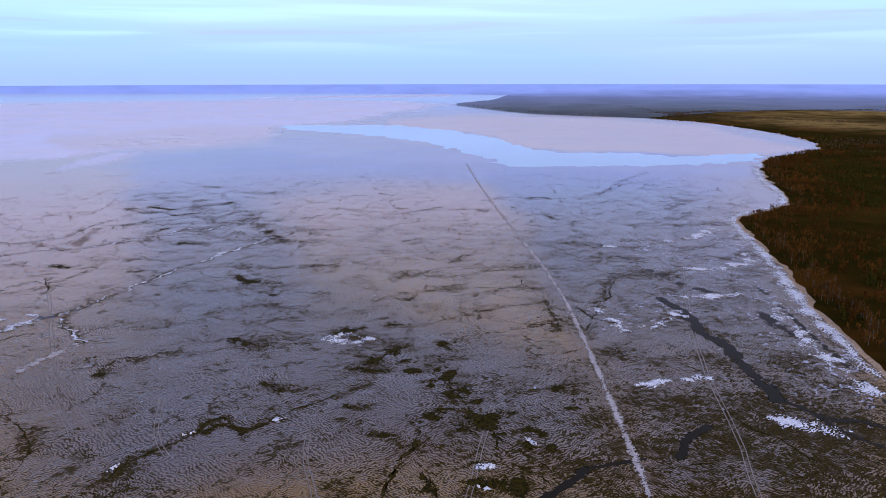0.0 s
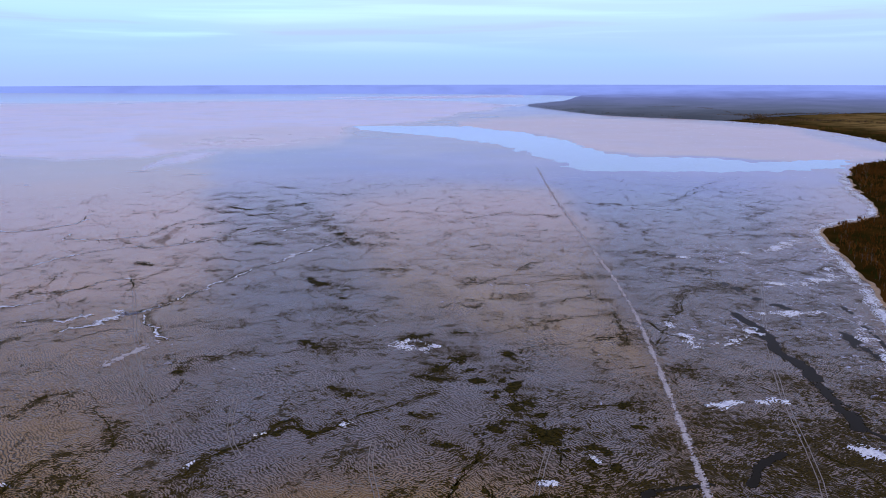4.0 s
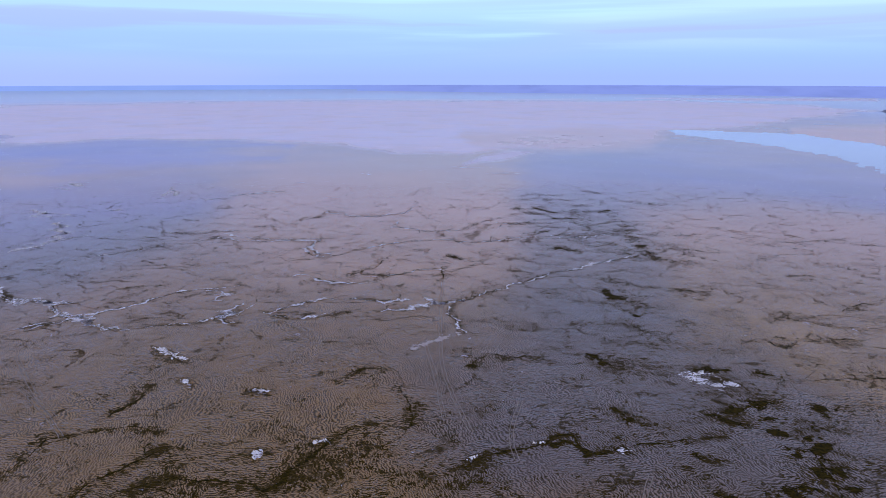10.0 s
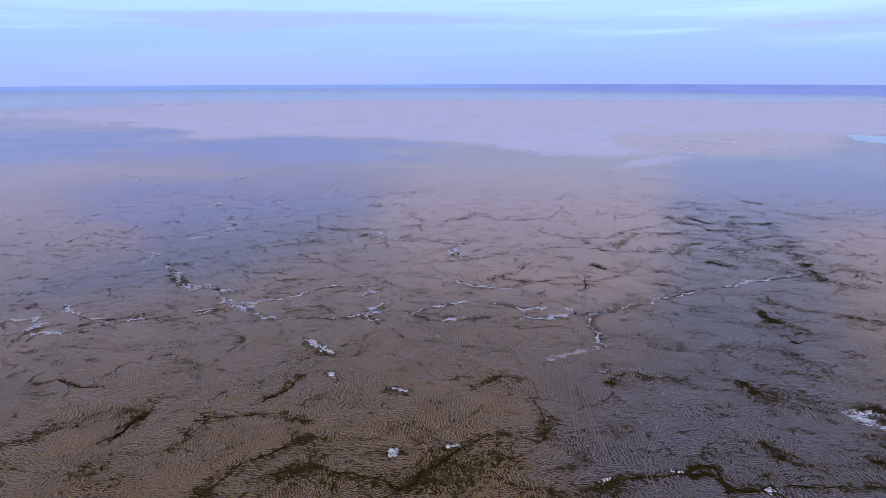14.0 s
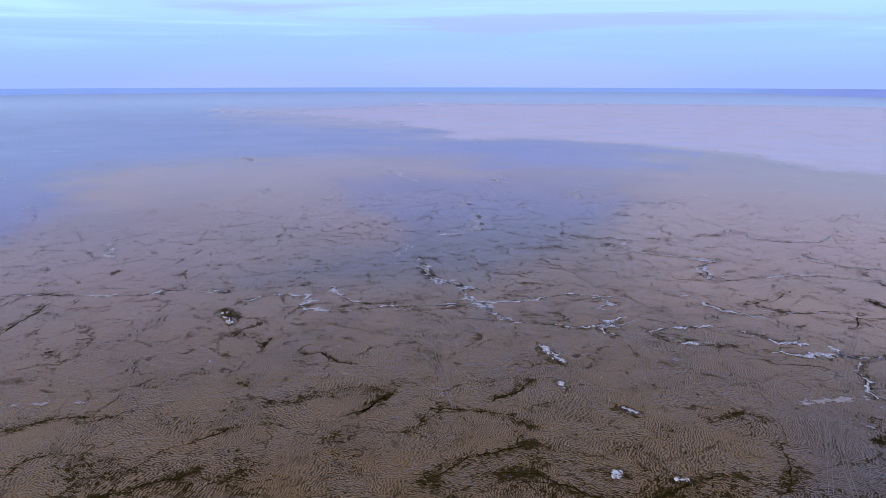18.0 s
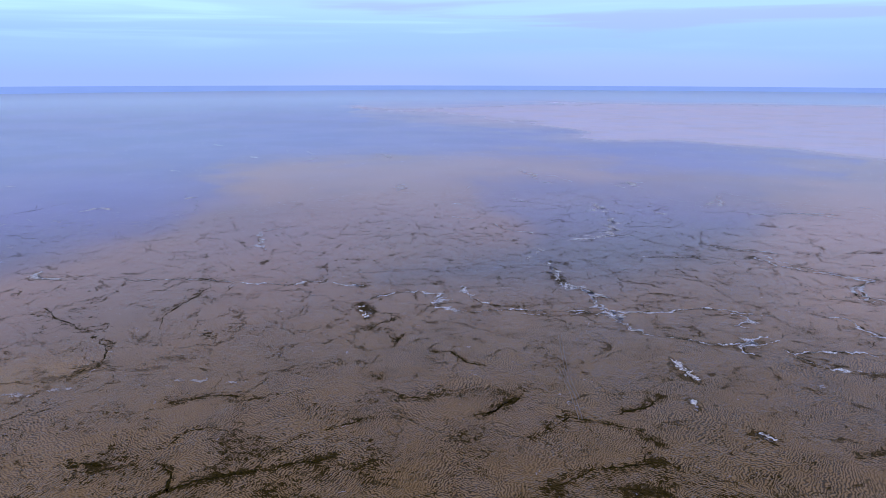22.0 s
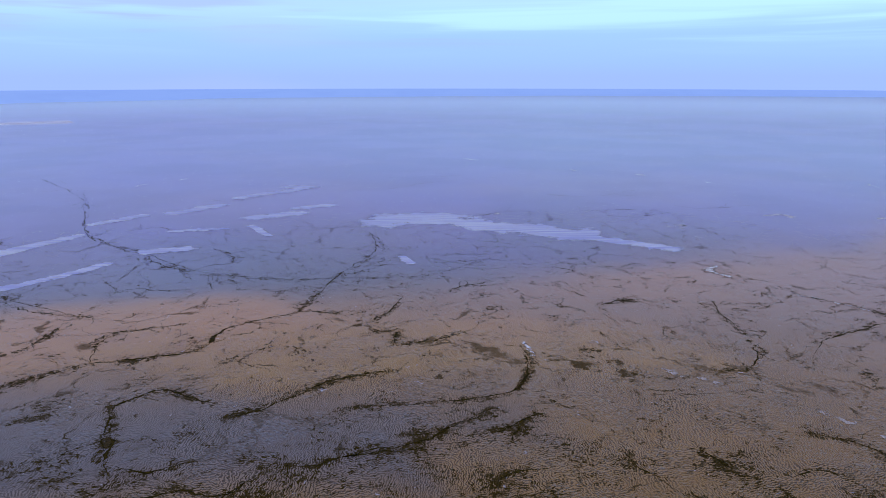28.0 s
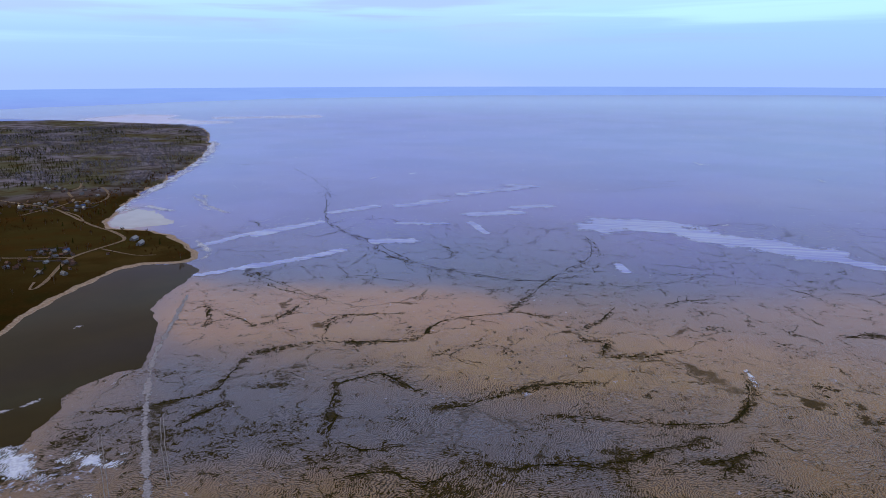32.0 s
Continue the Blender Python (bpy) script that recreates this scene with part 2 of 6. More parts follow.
def mat_far():
    """Distant wooded shore, a backdrop whose blue glow stands for kilometres of hazy air."""
    m, n, b = material("distant_hazy_woods", 1.0, 0.0)
    pos = place(n)
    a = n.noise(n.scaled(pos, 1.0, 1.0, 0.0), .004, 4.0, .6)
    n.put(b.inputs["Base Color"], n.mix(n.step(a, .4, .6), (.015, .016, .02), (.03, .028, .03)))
    # haze put in as emission, brighter and bluer with distance
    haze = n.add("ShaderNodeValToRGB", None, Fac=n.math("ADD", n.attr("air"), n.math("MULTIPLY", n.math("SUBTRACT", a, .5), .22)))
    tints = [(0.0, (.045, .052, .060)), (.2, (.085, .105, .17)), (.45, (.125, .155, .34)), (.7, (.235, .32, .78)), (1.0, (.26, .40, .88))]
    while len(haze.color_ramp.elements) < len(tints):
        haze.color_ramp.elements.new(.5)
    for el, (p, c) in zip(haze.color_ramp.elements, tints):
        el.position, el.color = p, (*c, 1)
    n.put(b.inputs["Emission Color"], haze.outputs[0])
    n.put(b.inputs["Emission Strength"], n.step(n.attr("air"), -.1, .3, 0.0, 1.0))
    return m


ICE, LAND, FAR = mat_ice(), mat_land(), mat_far()
WET = mat_plain("wet_dark_ice", (.010, .010, .0015), (.042, .030, .003), .6, .7, .03, bumps=.1)
LEAD = mat_water("dark_meltwater", (.020, .017, .014), .3, .05)
# mirrored sky's blue is also in the base colour, besides the gloss
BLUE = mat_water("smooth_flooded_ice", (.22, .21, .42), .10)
BAY = mat_water("silty_open_water", (.050, .036, .012), .07, .03)
# golden reflection of the sky painted as the pool's own colour
POOL = mat_water("sky_tinted_pool", (.46, .39, .32), .08)
SNOW = mat_plain("old_snow", (.80, .85, 1.0), (.62, .66, .86), .25, .75, .3, (.50, .53, .70), .6, .3, .42, .62)


def mat_drift():
    """Wind-packed snow with long grooves."""
    m, n, b = material("wind_packed_snow", .7, .3)
    pos = n.add("ShaderNodeMapping", None, Vector=place(n), Rotation=(0, 0, .85)).outputs[0]
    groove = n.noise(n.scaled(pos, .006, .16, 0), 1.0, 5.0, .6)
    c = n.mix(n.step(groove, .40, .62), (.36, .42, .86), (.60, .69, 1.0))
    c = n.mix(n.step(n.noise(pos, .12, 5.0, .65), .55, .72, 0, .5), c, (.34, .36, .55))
    n.put(b.inputs["Base Color"], c)
    bump(n, b, groove, .5, .3)
    return m


DRIFT = mat_drift()
TRACK = mat_plain("packed_snow", (.50, .48, .55), (.33, .31, .36), .3, .7, .3, (.32, .29, .31), 1.2, .15, .4, .65)
WORN = mat_plain("worn_snow_track", (.36, .34, .38), (.24, .22, .25), .5, .7, .3, (.18, .165, .18), 1.2, .1, .4, .65)
SHARD = mat_plain("broken_ice", (.82, .87, 1.0), (.62, .66, .82), .8, .35, .5, (.40, .40, .45), 1.6)


def soft(m, ragged=3.0, steep=1.0, rippled=0.0):
    """The same stuff with edges that thin out raggedly, by the value 'edge' on its points."""
    m = m.copy()
    m.name = m.name + "_thinning"
    n = Nodes(m.node_tree)
    b = m.node_tree.nodes["Principled BSDF"]
    pos = place(n)
    e = n.math("ADD", n.math("MULTIPLY", n.attr("edge"), steep), n.math("ADD", n.math("MULTIPLY", n.math("SUBTRACT", n.noise(pos, .40, 7.0, .72), .5), ragged), n.math("MULTIPLY", n.math("SUBTRACT", n.noise(pos, .07, 6.0, .68), .5), ragged)))
    wave = n.add("ShaderNodeTexWave", None, Vector=n.add("ShaderNodeMapping", None, Vector=pos, Rotation=(0, 0, .9)), Scale=.185, Distortion=13.0, Detail=3.0, Detail_Scale=1.2, Detail_Roughness=.55).outputs[1]
    e = n.math("ADD", e, n.math("MULTIPLY", n.math("SUBTRACT", wave, .55), rippled))
    n.put(b.inputs["Alpha"], n.step(e, 0.0, .45))
    return m


SOFT = {WORN.name: soft(WORN), WET.name: soft(WET, 3.0, 1.5)}
SOFT[LEAD.name] = soft(LEAD, 1.4, 2.0)
SOFT[DRIFT.name] = soft(DRIFT, 2.0, 2.0)
SOFT[SNOW.name] = soft(SNOW, 3.0, 1.0, .9)
SOFT[TRACK.name] = soft(TRACK, 2.4, 1.0, .5)
RUT = mat_plain("wheel_rut", (.13, .115, .11), (.24, .21, .21), .4, .6, .4)


# ---- shape of the place ----
HOVER_H, NEAR_R, RIM = 170.0, 2200.0, 2700.0


def bowl(x, y, z=0.0):
    """Lays the ground's kilometres beyond NEAR_R closer together, along the same sight lines from the hovering height."""
    r = np.maximum(np.hypot(x, y), 1e-3)
    d = np.where(r > NEAR_R, NEAR_R + RIM * (1 - np.exp(-np.maximum(r - NEAR_R, 0) / RIM)), r)
    k = d / r
    return x * k, y * k, z * k + HOVER_H * (1 - k)


def smooth(pts, rounds=2, closed=False):
    p = np.array(pts, float)
    for _ in range(rounds):
        q = np.roll(p, -1, 0) if closed else p[1:]
        a = p if closed else p[:-1]
        m = np.empty((2 * len(a), 2))
        m[0::2], m[1::2] = a * .75 + q * .25, a * .25 + q * .75
        p = m if closed else np.vstack([p[:1], m, p[-1:]])
    return p


def dist_to(px, py, line):
    """Distance of many points to a polyline."""
    best = np.full(px.shape, 1e9, np.float32)
    for (ax, ay), (bx, by) in zip(line[:-1], line[1:]):
        dx, dy = bx - ax, by - ay
        t = np.clip(((px - ax) * dx + (py - ay) * dy) / max(dx * dx + dy * dy, 1e-6), 0, 1)
        np.minimum(best, np.hypot(px - ax - t * dx, py - ay - t * dy), out=best)
    return best


def inside(px, py, poly):
    hit = np.zeros(px.shape, bool)
    for (ax, ay), (bx, by) in zip(poly, np.roll(poly, -1, 0)):
        if ay != by:
            hit ^= ((ay > py) != (by > py)) & (px < (bx - ax) * (py - ay) / (by - ay) + ax)
    return hit


GRID = np.random.RandomState(5).rand(64, 64).astype(np.float32)


def value_noise(x, y, size):
    u, v = x / size, y / size
    i, j = np.floor(u).astype(int), np.floor(v).astype(int)
    f, g = u - i, v - j
    f, g = f * f * (3 - 2 * f), g * g * (3 - 2 * g)
    G = lambda a, b: GRID[a % 64, b % 64]
    return (G(i, j) * (1 - f) + G(i + 1, j) * f) * (1 - g) + (G(i, j + 1) * (1 - f) + G(i + 1, j + 1) * f) * g


def fractal(x, y, size, octaves=4, gain=.55):
    s, amp, tot = 0.0, 1.0, 0.0
    for k in range(octaves):
        s, tot = s + amp * value_noise(x + 17.3 * k, y - 9.1 * k, size / 2 ** k), tot + amp
        amp *= gain
    return s / tot - .5


SHORE_N = [(228, 334), (229, 351), (235, 381), (240, 408), (245, 438), (254, 475), (263, 511), (277, 559), (292, 632), (304, 692), (317, 744), (331, 766), (361, 797), (404, 826), (428, 857), (451, 913), (464, 962), (483, 1044), (518, 1142), (557, 1233)]
SHORE_NN = [(622, 1349), (800, 1499), (854, 1602), (910, 1784), (922, 1932), (929, 2129), (904, 2431), (832, 2636), (704, 2796), (588, 2884), (424, 3026), (299, 3235), (215, 3537), (116, 3822), (53, 4066)]
SHORE_S = [(-8, -614), (-26, -643), (-43, -674), (-59, -692), (-73, -713), (-104, -748), (-134, -765), (-157, -768), (-182, -752), (-198, -757), (-211, -779), (-216, -817), (-213, -865), (-207, -916), (-190, -961), (-169, -977), (-152, -993)]
SHORE_SS = [(-164, -1039), (-183, -1083), (-219, -1182), (-272, -1279), (-327, -1386), (-418, -1555), (-513, -1735), (-613, -2007), (-734, -2393), (-843, -2846), (-606, -3282), (-433, -3605), (-235, -3861)]
BACK = [(226, 250), (215, 100), (190, -100), (150, -300), (80, -480), (25, -570)]
shore = smooth(SHORE_SS[::-1] + SHORE_S[::-1] + BACK[::-1] + SHORE_N + SHORE_NN, 2)
shore_poly = np.vstack([shore, [(300, 4500), (544, 5907), (2500, 9000), (16000, 9000), (16000, -9000), (1500, -5500), (600, -4300)]])
far_south = smooth([(900, -4300), (-295, -4724), (-966, -5138), (-1843, -5481), (-2842, -5526), (-3980, -5433), (-4923, -4890), (-5895, -4329), (-7190, -3007), (-8404, -704), (-9005, 2094), (-9600, 5407)], 1)
far_poly_s = np.vstack([far_south, [(-16000, 9000), (-16000, -16000), (16000, -16000), (16000, -5000)]])
far_poly_n = np.array([(-6600, 7900), (-5460, 6510), (-4030, 6440), (-1180, 6600), (0, 6200), (700, 4900), (2500, 4500), (16000, 5000), (16000, 16000), (-9000, 16000)], float)

fine_az = np.arange(-36.0, 181.0, .17)
azs = np.radians(np.concatenate([fine_az, np.arange(184.0, 322.0, 4.0)]))
inv = np.concatenate([[100.0, .5, .12], np.linspace(1 / 20, 1 / 185, 8)[:-1], np.linspace(1 / 185, 1 / 400, 150)[:-1], np.linspace(1 / 400, 1 / 2500, 200)[:-1], np.linspace(1 / 2500, 1 / 17000, 90)])
rads = 1 / inv
AZ, RR = np.meshgrid(azs, rads)
GX, GY = (-np.sin(AZ) * RR).astype(np.float32), (np.cos(AZ) * RR).astype(np.float32)
near = RR < 9000
sd = np.full(GX.shape, 4000, np.float32)
sd[near] = dist_to(GX[near], GY[near], shore)
on_near = inside(GX, GY, shore_poly)
on_far = inside(GX, GY, far_poly_s) | inside(GX, GY, far_poly_n) | (RR > 9300)
sd = np.where(on_near, sd, -sd)
far_sd = np.full(GX.shape, -4000, np.float32)
wide = RR > 3600
for poly_ in (far_poly_s, far_poly_n):
    d_ = dist_to(GX[wide], GY[wide], np.vstack([poly_, poly_[:1]]))
    far_sd[wide] = np.maximum(far_sd[wide], np.where(inside(GX[wide], GY[wide], poly_), d_, -d_))
far_sd = np.maximum(far_sd, RR - 9300)
far_sd += fractal(GX, GY, 900, 4) * 500 - 350
sd = np.where(near, sd + fractal(GX, GY, 30, 3) * np.clip(RR * .02, 4, 30), sd)


EDGE = np.full(GX.shape, 10800.0)      # how far the land reaches


def sheet(name, keep, z, attrs, mat):
    """One sheet of ground over the polar net, with named values on its points."""
    nr, na = GX.shape
    k = np.minimum(1, EDGE / RR)
    X, Y, Z = bowl(GX * k, GY * k, z)
    co = np.stack([X, Y, Z], -1).reshape(-1, 3)
    i = np.arange(nr * na).reshape(nr, na)
    j = np.roll(i, -1, 1)
    quads = np.stack([i[:-1], i[1:], j[1:], j[:-1]], -1).reshape(-1, 4)
    k = keep.reshape(-1)
    quads = quads[k[quads].any(1)]
    used = np.unique(quads)
    where = np.zeros(nr * na, np.int32)
    where[used] = np.arange(len(used))
    me = bpy.data.meshes.new(name)
    me.vertices.add(len(used)), me.loops.add(quads.size), me.polygons.add(len(quads))
    me.vertices.foreach_set("co", co[used].astype(np.float32).ravel())
    me.loops.foreach_set("vertex_index", where[quads].ravel().astype(np.int32))
    me.polygons.foreach_set("loop_start", np.arange(0, quads.size, 4, dtype=np.int32))
    me.polygons.foreach_set("use_smooth", np.ones(len(quads), bool))
    me.update(calc_edges=True)
    for a, v in attrs.items():
        me.attributes.new(a, "FLOAT", "POINT").data.foreach_set("value", v.reshape(-1)[used].astype(np.float32))
    me.materials.append(mat)
    return tagged(new(name, me), kind="structure")


def blob(x, y, rx, ry=None, turn=0.0):
    """A soft patch, 1 in its middle."""
    ry = ry or rx
    c, s = math.cos(radians(turn)), math.sin(radians(turn))
    dx, dy = GX - x, GY - y
    return np.exp(-((dx * c + dy * s) / rx) ** 2 - ((dy * c - dx * s) / ry) ** 2)


# values on the ice that the cracks and patches add to
FIELD = {k: np.zeros(GX.shape, np.float32) for k in ("wet", "snow", "warm", "blue", "pale", "calm")}


def lay(field, line, width, strength):
    """Raises a value on the ice along a line."""
    p = np.array(line, float)
    lo, hi = p.min(0) - 3 * width, p.max(0) + 3 * width
    m = (GX > lo[0]) & (GX < hi[0]) & (GY > lo[1]) & (GY < hi[1])
    if m.any():
        d = dist_to(GX[m], GY[m], p)
        FIELD[field][m] = np.maximum(FIELD[field][m], strength * np.exp(-(d / width) ** 2))


# ---- features of the ice: lines and patches, laid as values first and built as things below ----
CRACKS, SEAMS, RIDGES, PATCHES = [], [], [], []


def crack(line, width=.8, wet=.8, spread=6.0):
    """A crack in the ice with wet, dirty ice about it."""
    CRACKS.append((smooth(line, 2), width))
    lay("wet", line, spread, wet * .85)


def seam(line, width, white, wet):
    """A crack, bare or lined with drifted snow and broken ice over part of its length."""
    SEAMS.append((smooth(line, 1), width, white, wet))
    reach = math.hypot(*line[0]) / 420
    if wet > .45:
        lay("wet", line, 3.0 * max(reach, 1), wet * .62)


def ridge(line, spread=1.6, dense=1.0, wet=.85):
    """A stretch where floes have pushed up a heap of broken white ice."""
    RIDGES.append((smooth(line, 2), spread, dense))
    lay("wet", line, spread * 4.5, 1.0)
    lay("snow", line, spread * 2.2, .6)


def patch(name, line, half, rag=1.0, mat=None, height=.15, label="", category="", group="", size=None):
    PATCHES.append((name, smooth(line, 1), half, rag, mat, height, label, category, group, size))


def snow(line, half, rag=1.0, height=.25):
    patch("snow_drift", line, half, rag, SNOW, height, "thin ragged drift of white snow on the lake ice", "snow drift", "snow drifts on the ice")


def thin_snow(line, half, rag=1.0):
    patch("snow_drift", line, half, rag, TRACK, .1, "faint streak of thin snow on the lake ice", "snow drift", "snow drifts on the ice")


def drift(line, half):
    patch("snow_drift", line, half * 1.15, .55, DRIFT, .4, "long smooth drift of wind-packed bluish snow", "snow drift", "snow drifts on the ice", half * .9)


def pool(line, half, rag=1.2, _=0):
    patch("melt_pool", line, half, rag, WET, .0, "dark ragged melt pool on rotting ice", "melt pool", "melt pools on the ice")
    lay("wet", line, half * 2.0, .7)


# east of the snow road, towards the wooded shore
patch("melt_lead", [(152, 467), (156, 446), (160, 426), (156, 396), (164, 380), (161, 352), (161, 328), (160, 310)], 5.0, .8, LEAD, 0, "broad dark lead of meltwater between floes", "lead", "leads in the ice")
patch("melt_lead", [(160, 313), (168, 297), (175, 287), (187, 287), (195, 280)], 2.6, .8, LEAD, 0, "narrow dark lead of meltwater", "lead", "leads in the ice")
patch("melt_lead", [(171, 290), (173, 280), (179, 269), (189, 258)], 1.6, .8, LEAD, 0, "narrow dark lead of meltwater", "lead", "leads in the ice")
patch("melt_lead", [(117, 282), (105, 272), (96, 256)], 2.6, .5, LEAD, 0, "short curved dark lead of meltwater", "lead", "leads in the ice")
patch("melt_lead", [(81, 255), (68, 251), (57, 248)], 1.3, .7, LEAD, 0, "narrow dark lead of meltwater across the snow road", "lead", "leads in the ice")
patch("melt_lead", [(56, 247), (51, 241), (41, 231), (34, 225)], 2.6, .7, LEAD, 0, "dark lead of meltwater beside the snow road", "lead", "leads in the ice")
patch("melt_lead", [(143, 633), (157, 575), (173, 519), (191, 485), (207, 447), (210, 398)], 4.0, 1.8, LEAD, 0, "broken grey lead of meltwater near the shore", "lead", "leads in the ice")
patch("melt_lead", [(233, 507), (225, 429), (219, 375), (213, 333), (210, 304)], 2.0, 2.0, LEAD, 0, "broken lead of meltwater along the shore ice", "lead", "leads in the ice")
snow([(97, 325), (114, 330), (135, 332)], 3.2, 2.2)
snow([(144, 291), (154, 287), (168, 277)], 5.0, 2.4)
snow([(172, 472), (189, 468), (209, 478)], 5, 2.2)
snow([(146, 627), (164, 622)], 6, 1.6)
snow([(114, 409), (142, 419), (159, 439)], 4, 2.4)
snow([(194, 638), (230, 649), (276, 700)], 7, 2.4)
snow([(206, 539), (245, 556), (270, 594)], 7, 2.4)
snow([(225, 452), (217, 398), (210, 347), (209, 319)], 5, 2.2)
snow([(101, 447), (108, 430), (111, 399)], 3, 2.4)
for line_, s_ in (([(173, 662), (217, 556), (225, 429), (211, 319)], .85), ([(281, 939), (281, 714), (262, 574)], .8), ([(116, 430), (179, 453)], .75)):
    lay("snow", line_, 42, s_ * .62)
lay("wet", [(67, 236), (113, 243), (162, 252)], 55, .62)
lay("wet", [(-128, 411), (-76, 394), (-40, 347)], 35, .35)
lay("wet", [(-50, 244), (3, 236), (50, 261)], 40, .2)
lay("wet", [(-8, -394), (-45, -388), (-80, -355)], 35, .5)
lay("wet", [(141, 616), (168, 478), (175, 371), (181, 284)], 55, .4)
lay("wet", [(319, 989), (281, 714), (251, 538)], 60, .3)
crack([(83, 430), (86, 389), (106, 453), (124, 507)], 1.2, .7)
crack([(28, 430), (52, 414), (77, 419), (94, 399)], .6, .5)
crack([(85, 372), (100, 365), (107, 370)], 1.2, .6)
crack([(125, 355), (137, 337), (147, 326)], .7, .6)
crack([(118, 301), (132, 296), (135, 279), (146, 265), (155, 239)], 1.0, .7)
crack([(50, 246), (93, 248), (125, 256), (140, 239)], .7, .5)
crack([(32, 320), (49, 320), (72, 323)], .6, .5)

# the dark chain west of the road
for line_, h_ in (([(-158, 524), (-147, 509)], 6), ([(-130, 483), (-121, 477)], 4), ([(-117, 454), (-102, 447)], 4), ([(-122, 390), (-113, 379)], 5), ([(-65, 401), (-51, 409)], 4), ([(-49, 345), (-38, 356), (-27, 374)], 4.5), ([(-33, 371), (-20, 356)], 3), ([(-2, 384), (5, 370)], 2.6), ([(-90, 327), (-80, 320)], 2.6), ([(-49, 301), (-44, 301)], 1.6), ([(-104, 278), (-100, 285), (-88, 280), (-87, 273)], 2.2), ([(-33, 414), (-16, 414)], 3), ([(-43, 345), (-28, 341)], 1.8)):
    pool(line_, h_, 1.5)
for line_, h_ in (([(-30, 372), (-23, 374)], 4), ([(-39, 343), (-28, 345)], 2.4), ([(-15, 343), (-6, 344)], 4), ([(0, 381), (7, 384)], 3), ([(4, 335), (9, 327), (10, 320)], 6), ([(-6, 330), (-6, 325)], 3), ([(4, 313), (18, 310)], 4), ([(-1, 298), (1, 299)], 2.5), ([(12, 297), (17, 290), (23, 293)], 5.5), ([(18, 284), (22, 288)], 4.5), ([(-11, 289), (-6, 290), (1, 284)], 4.5), ([(-11, 286), (-10, 279)], 2.5), ([(5, 281), (11, 283)], 4), ([(29, 276), (41, 278)], 3), ([(12, 252), (20, 257), (26, 255)], 4.5), ([(27, 250), (35, 248)], 4.5), ([(12, 233), (18, 237)], 4.5), ([(24, 233), (31, 240)], 4.5), ([(37, 265), (45, 264)], 2.5), ([(-22, 356), (-15, 360)], 2.5), ([(-8, 362), (5, 360)], 2.5), ([(-46, 364), (-39, 366)], 2), ([(55, 320), (64, 327)], 2), ([(-21, 240), (-19, 246)], 2.6), ([(-9, 244), (-5, 232)], 2), ([(-47, 302), (-38, 301)], 2.2), ([(59, 299), (62, 300)], 2.2), ([(-31, 275), (-21, 275)], 1.6)):
    pool(line_, h_ * 1.2, 1.8)
for line_ in ([(-166, 558), (-111, 442), (-63, 400), (-30, 372)], [(-30, 372), (2, 327), (17, 290), (24, 248)]):
    lay("wet", line_, 22, .35)
crack([(-132, 236), (-129, 247), (-126, 257), (-116, 268), (-109, 276), (-104, 288), (-99, 291), (-88, 278), (-80, 285), (-67, 299), (-53, 311), (-38, 327)], 1.3, .95, 5)
crack([(-8, 275), (-12, 261), (-19, 246), (-21, 225)], .9, .8, 4)
crack([(-11, 253), (-4, 240), (-3, 225)], .9, .8, 4)
crack([(17, 290), (23, 272), (32, 261), (47, 240)], .7, .7, 5)
crack([(-154, 369), (-138, 368), (-116, 379), (-95, 390)], .7, .6)
crack([(-34, 480), (-6, 486), (32, 496), (73, 490)], .6, .5)
crack([(-33, 409), (-9, 414), (29, 447), (68, 453)], .6, .5)
crack([(-62, 508), (-28, 524), (7, 557), (53, 548), (96, 557)], .5, .45)
crack([(-123, 816), (-54, 787), (11, 815), (97, 806)], .7, .4, 10)
crack([(207, 916), (278, 1047), (311, 963)], 1.2, .5, 12)
ridge([(-131, 246), (-128, 250)], 1.0, 1.4)
ridge([(-112, 274), (-109, 278)], .8, 1.0)
ridge([(-63, 390), (-58, 398), (-48, 387)], 1.6, 1.2)
ridge([(15, 249), (20, 250)], 1.2, 1.4)
ridge([(33, 268), (37, 265)], 1.2, 1.4)
ridge([(14, 235), (18, 234)], 1.0, 1.2)
snow([(-67, 390), (-54, 381), (-43, 390)], 4, 1.6)
snow([(-76, 288), (-73, 292)], 1.6, 2.0)

# north-west: long seams with white rubble
thin_snow([(-223, 343), (-219, 363), (-215, 381)], 4, 1.6)
pool([(-169, 665), (-152, 649)], 5, 2.4)
ridge([(-363, 264), (-344, 258), (-334, 257)], 1.5, 1.4)
ridge([(-308, 238), (-298, 234)], 1.3, 1.6)
ridge([(-266, 247), (-258, 250)], 1.2, 1.3)
ridge([(-217, 204), (-213, 201)], 1.5, 1.8)
crack([(-240, 155), (-234, 168), (-220, 172), (-201, 183), (-190, 181), (-194, 205), (-196, 225), (-194, 241), (-189, 252)], 1.8, 1.0, 6)
ridge([(-199, 221), (-195, 227)], .9, 1.0)
crack([(-324, 115), (-332, 127), (-342, 145), (-351, 151)], 1.6, 1.0, 5)
crack([(-294, 130), (-305, 149), (-314, 162), (-303, 173), (-287, 189), (-272, 192)], 1.3, .9, 5)
crack([(-253, 124), (-259, 140), (-259, 150), (-257, 162), (-256, 183)], 1.3, .9, 6)
crack([(-307, 189), (-310, 205), (-318, 224)], 1.3, .9, 5)
crack([(-233, 283), (-233, 304), (-220, 309)], .9, .8, 5)
crack([(-170, 240), (-174, 265), (-183, 280), (-200, 292)], .7, .7, 5)
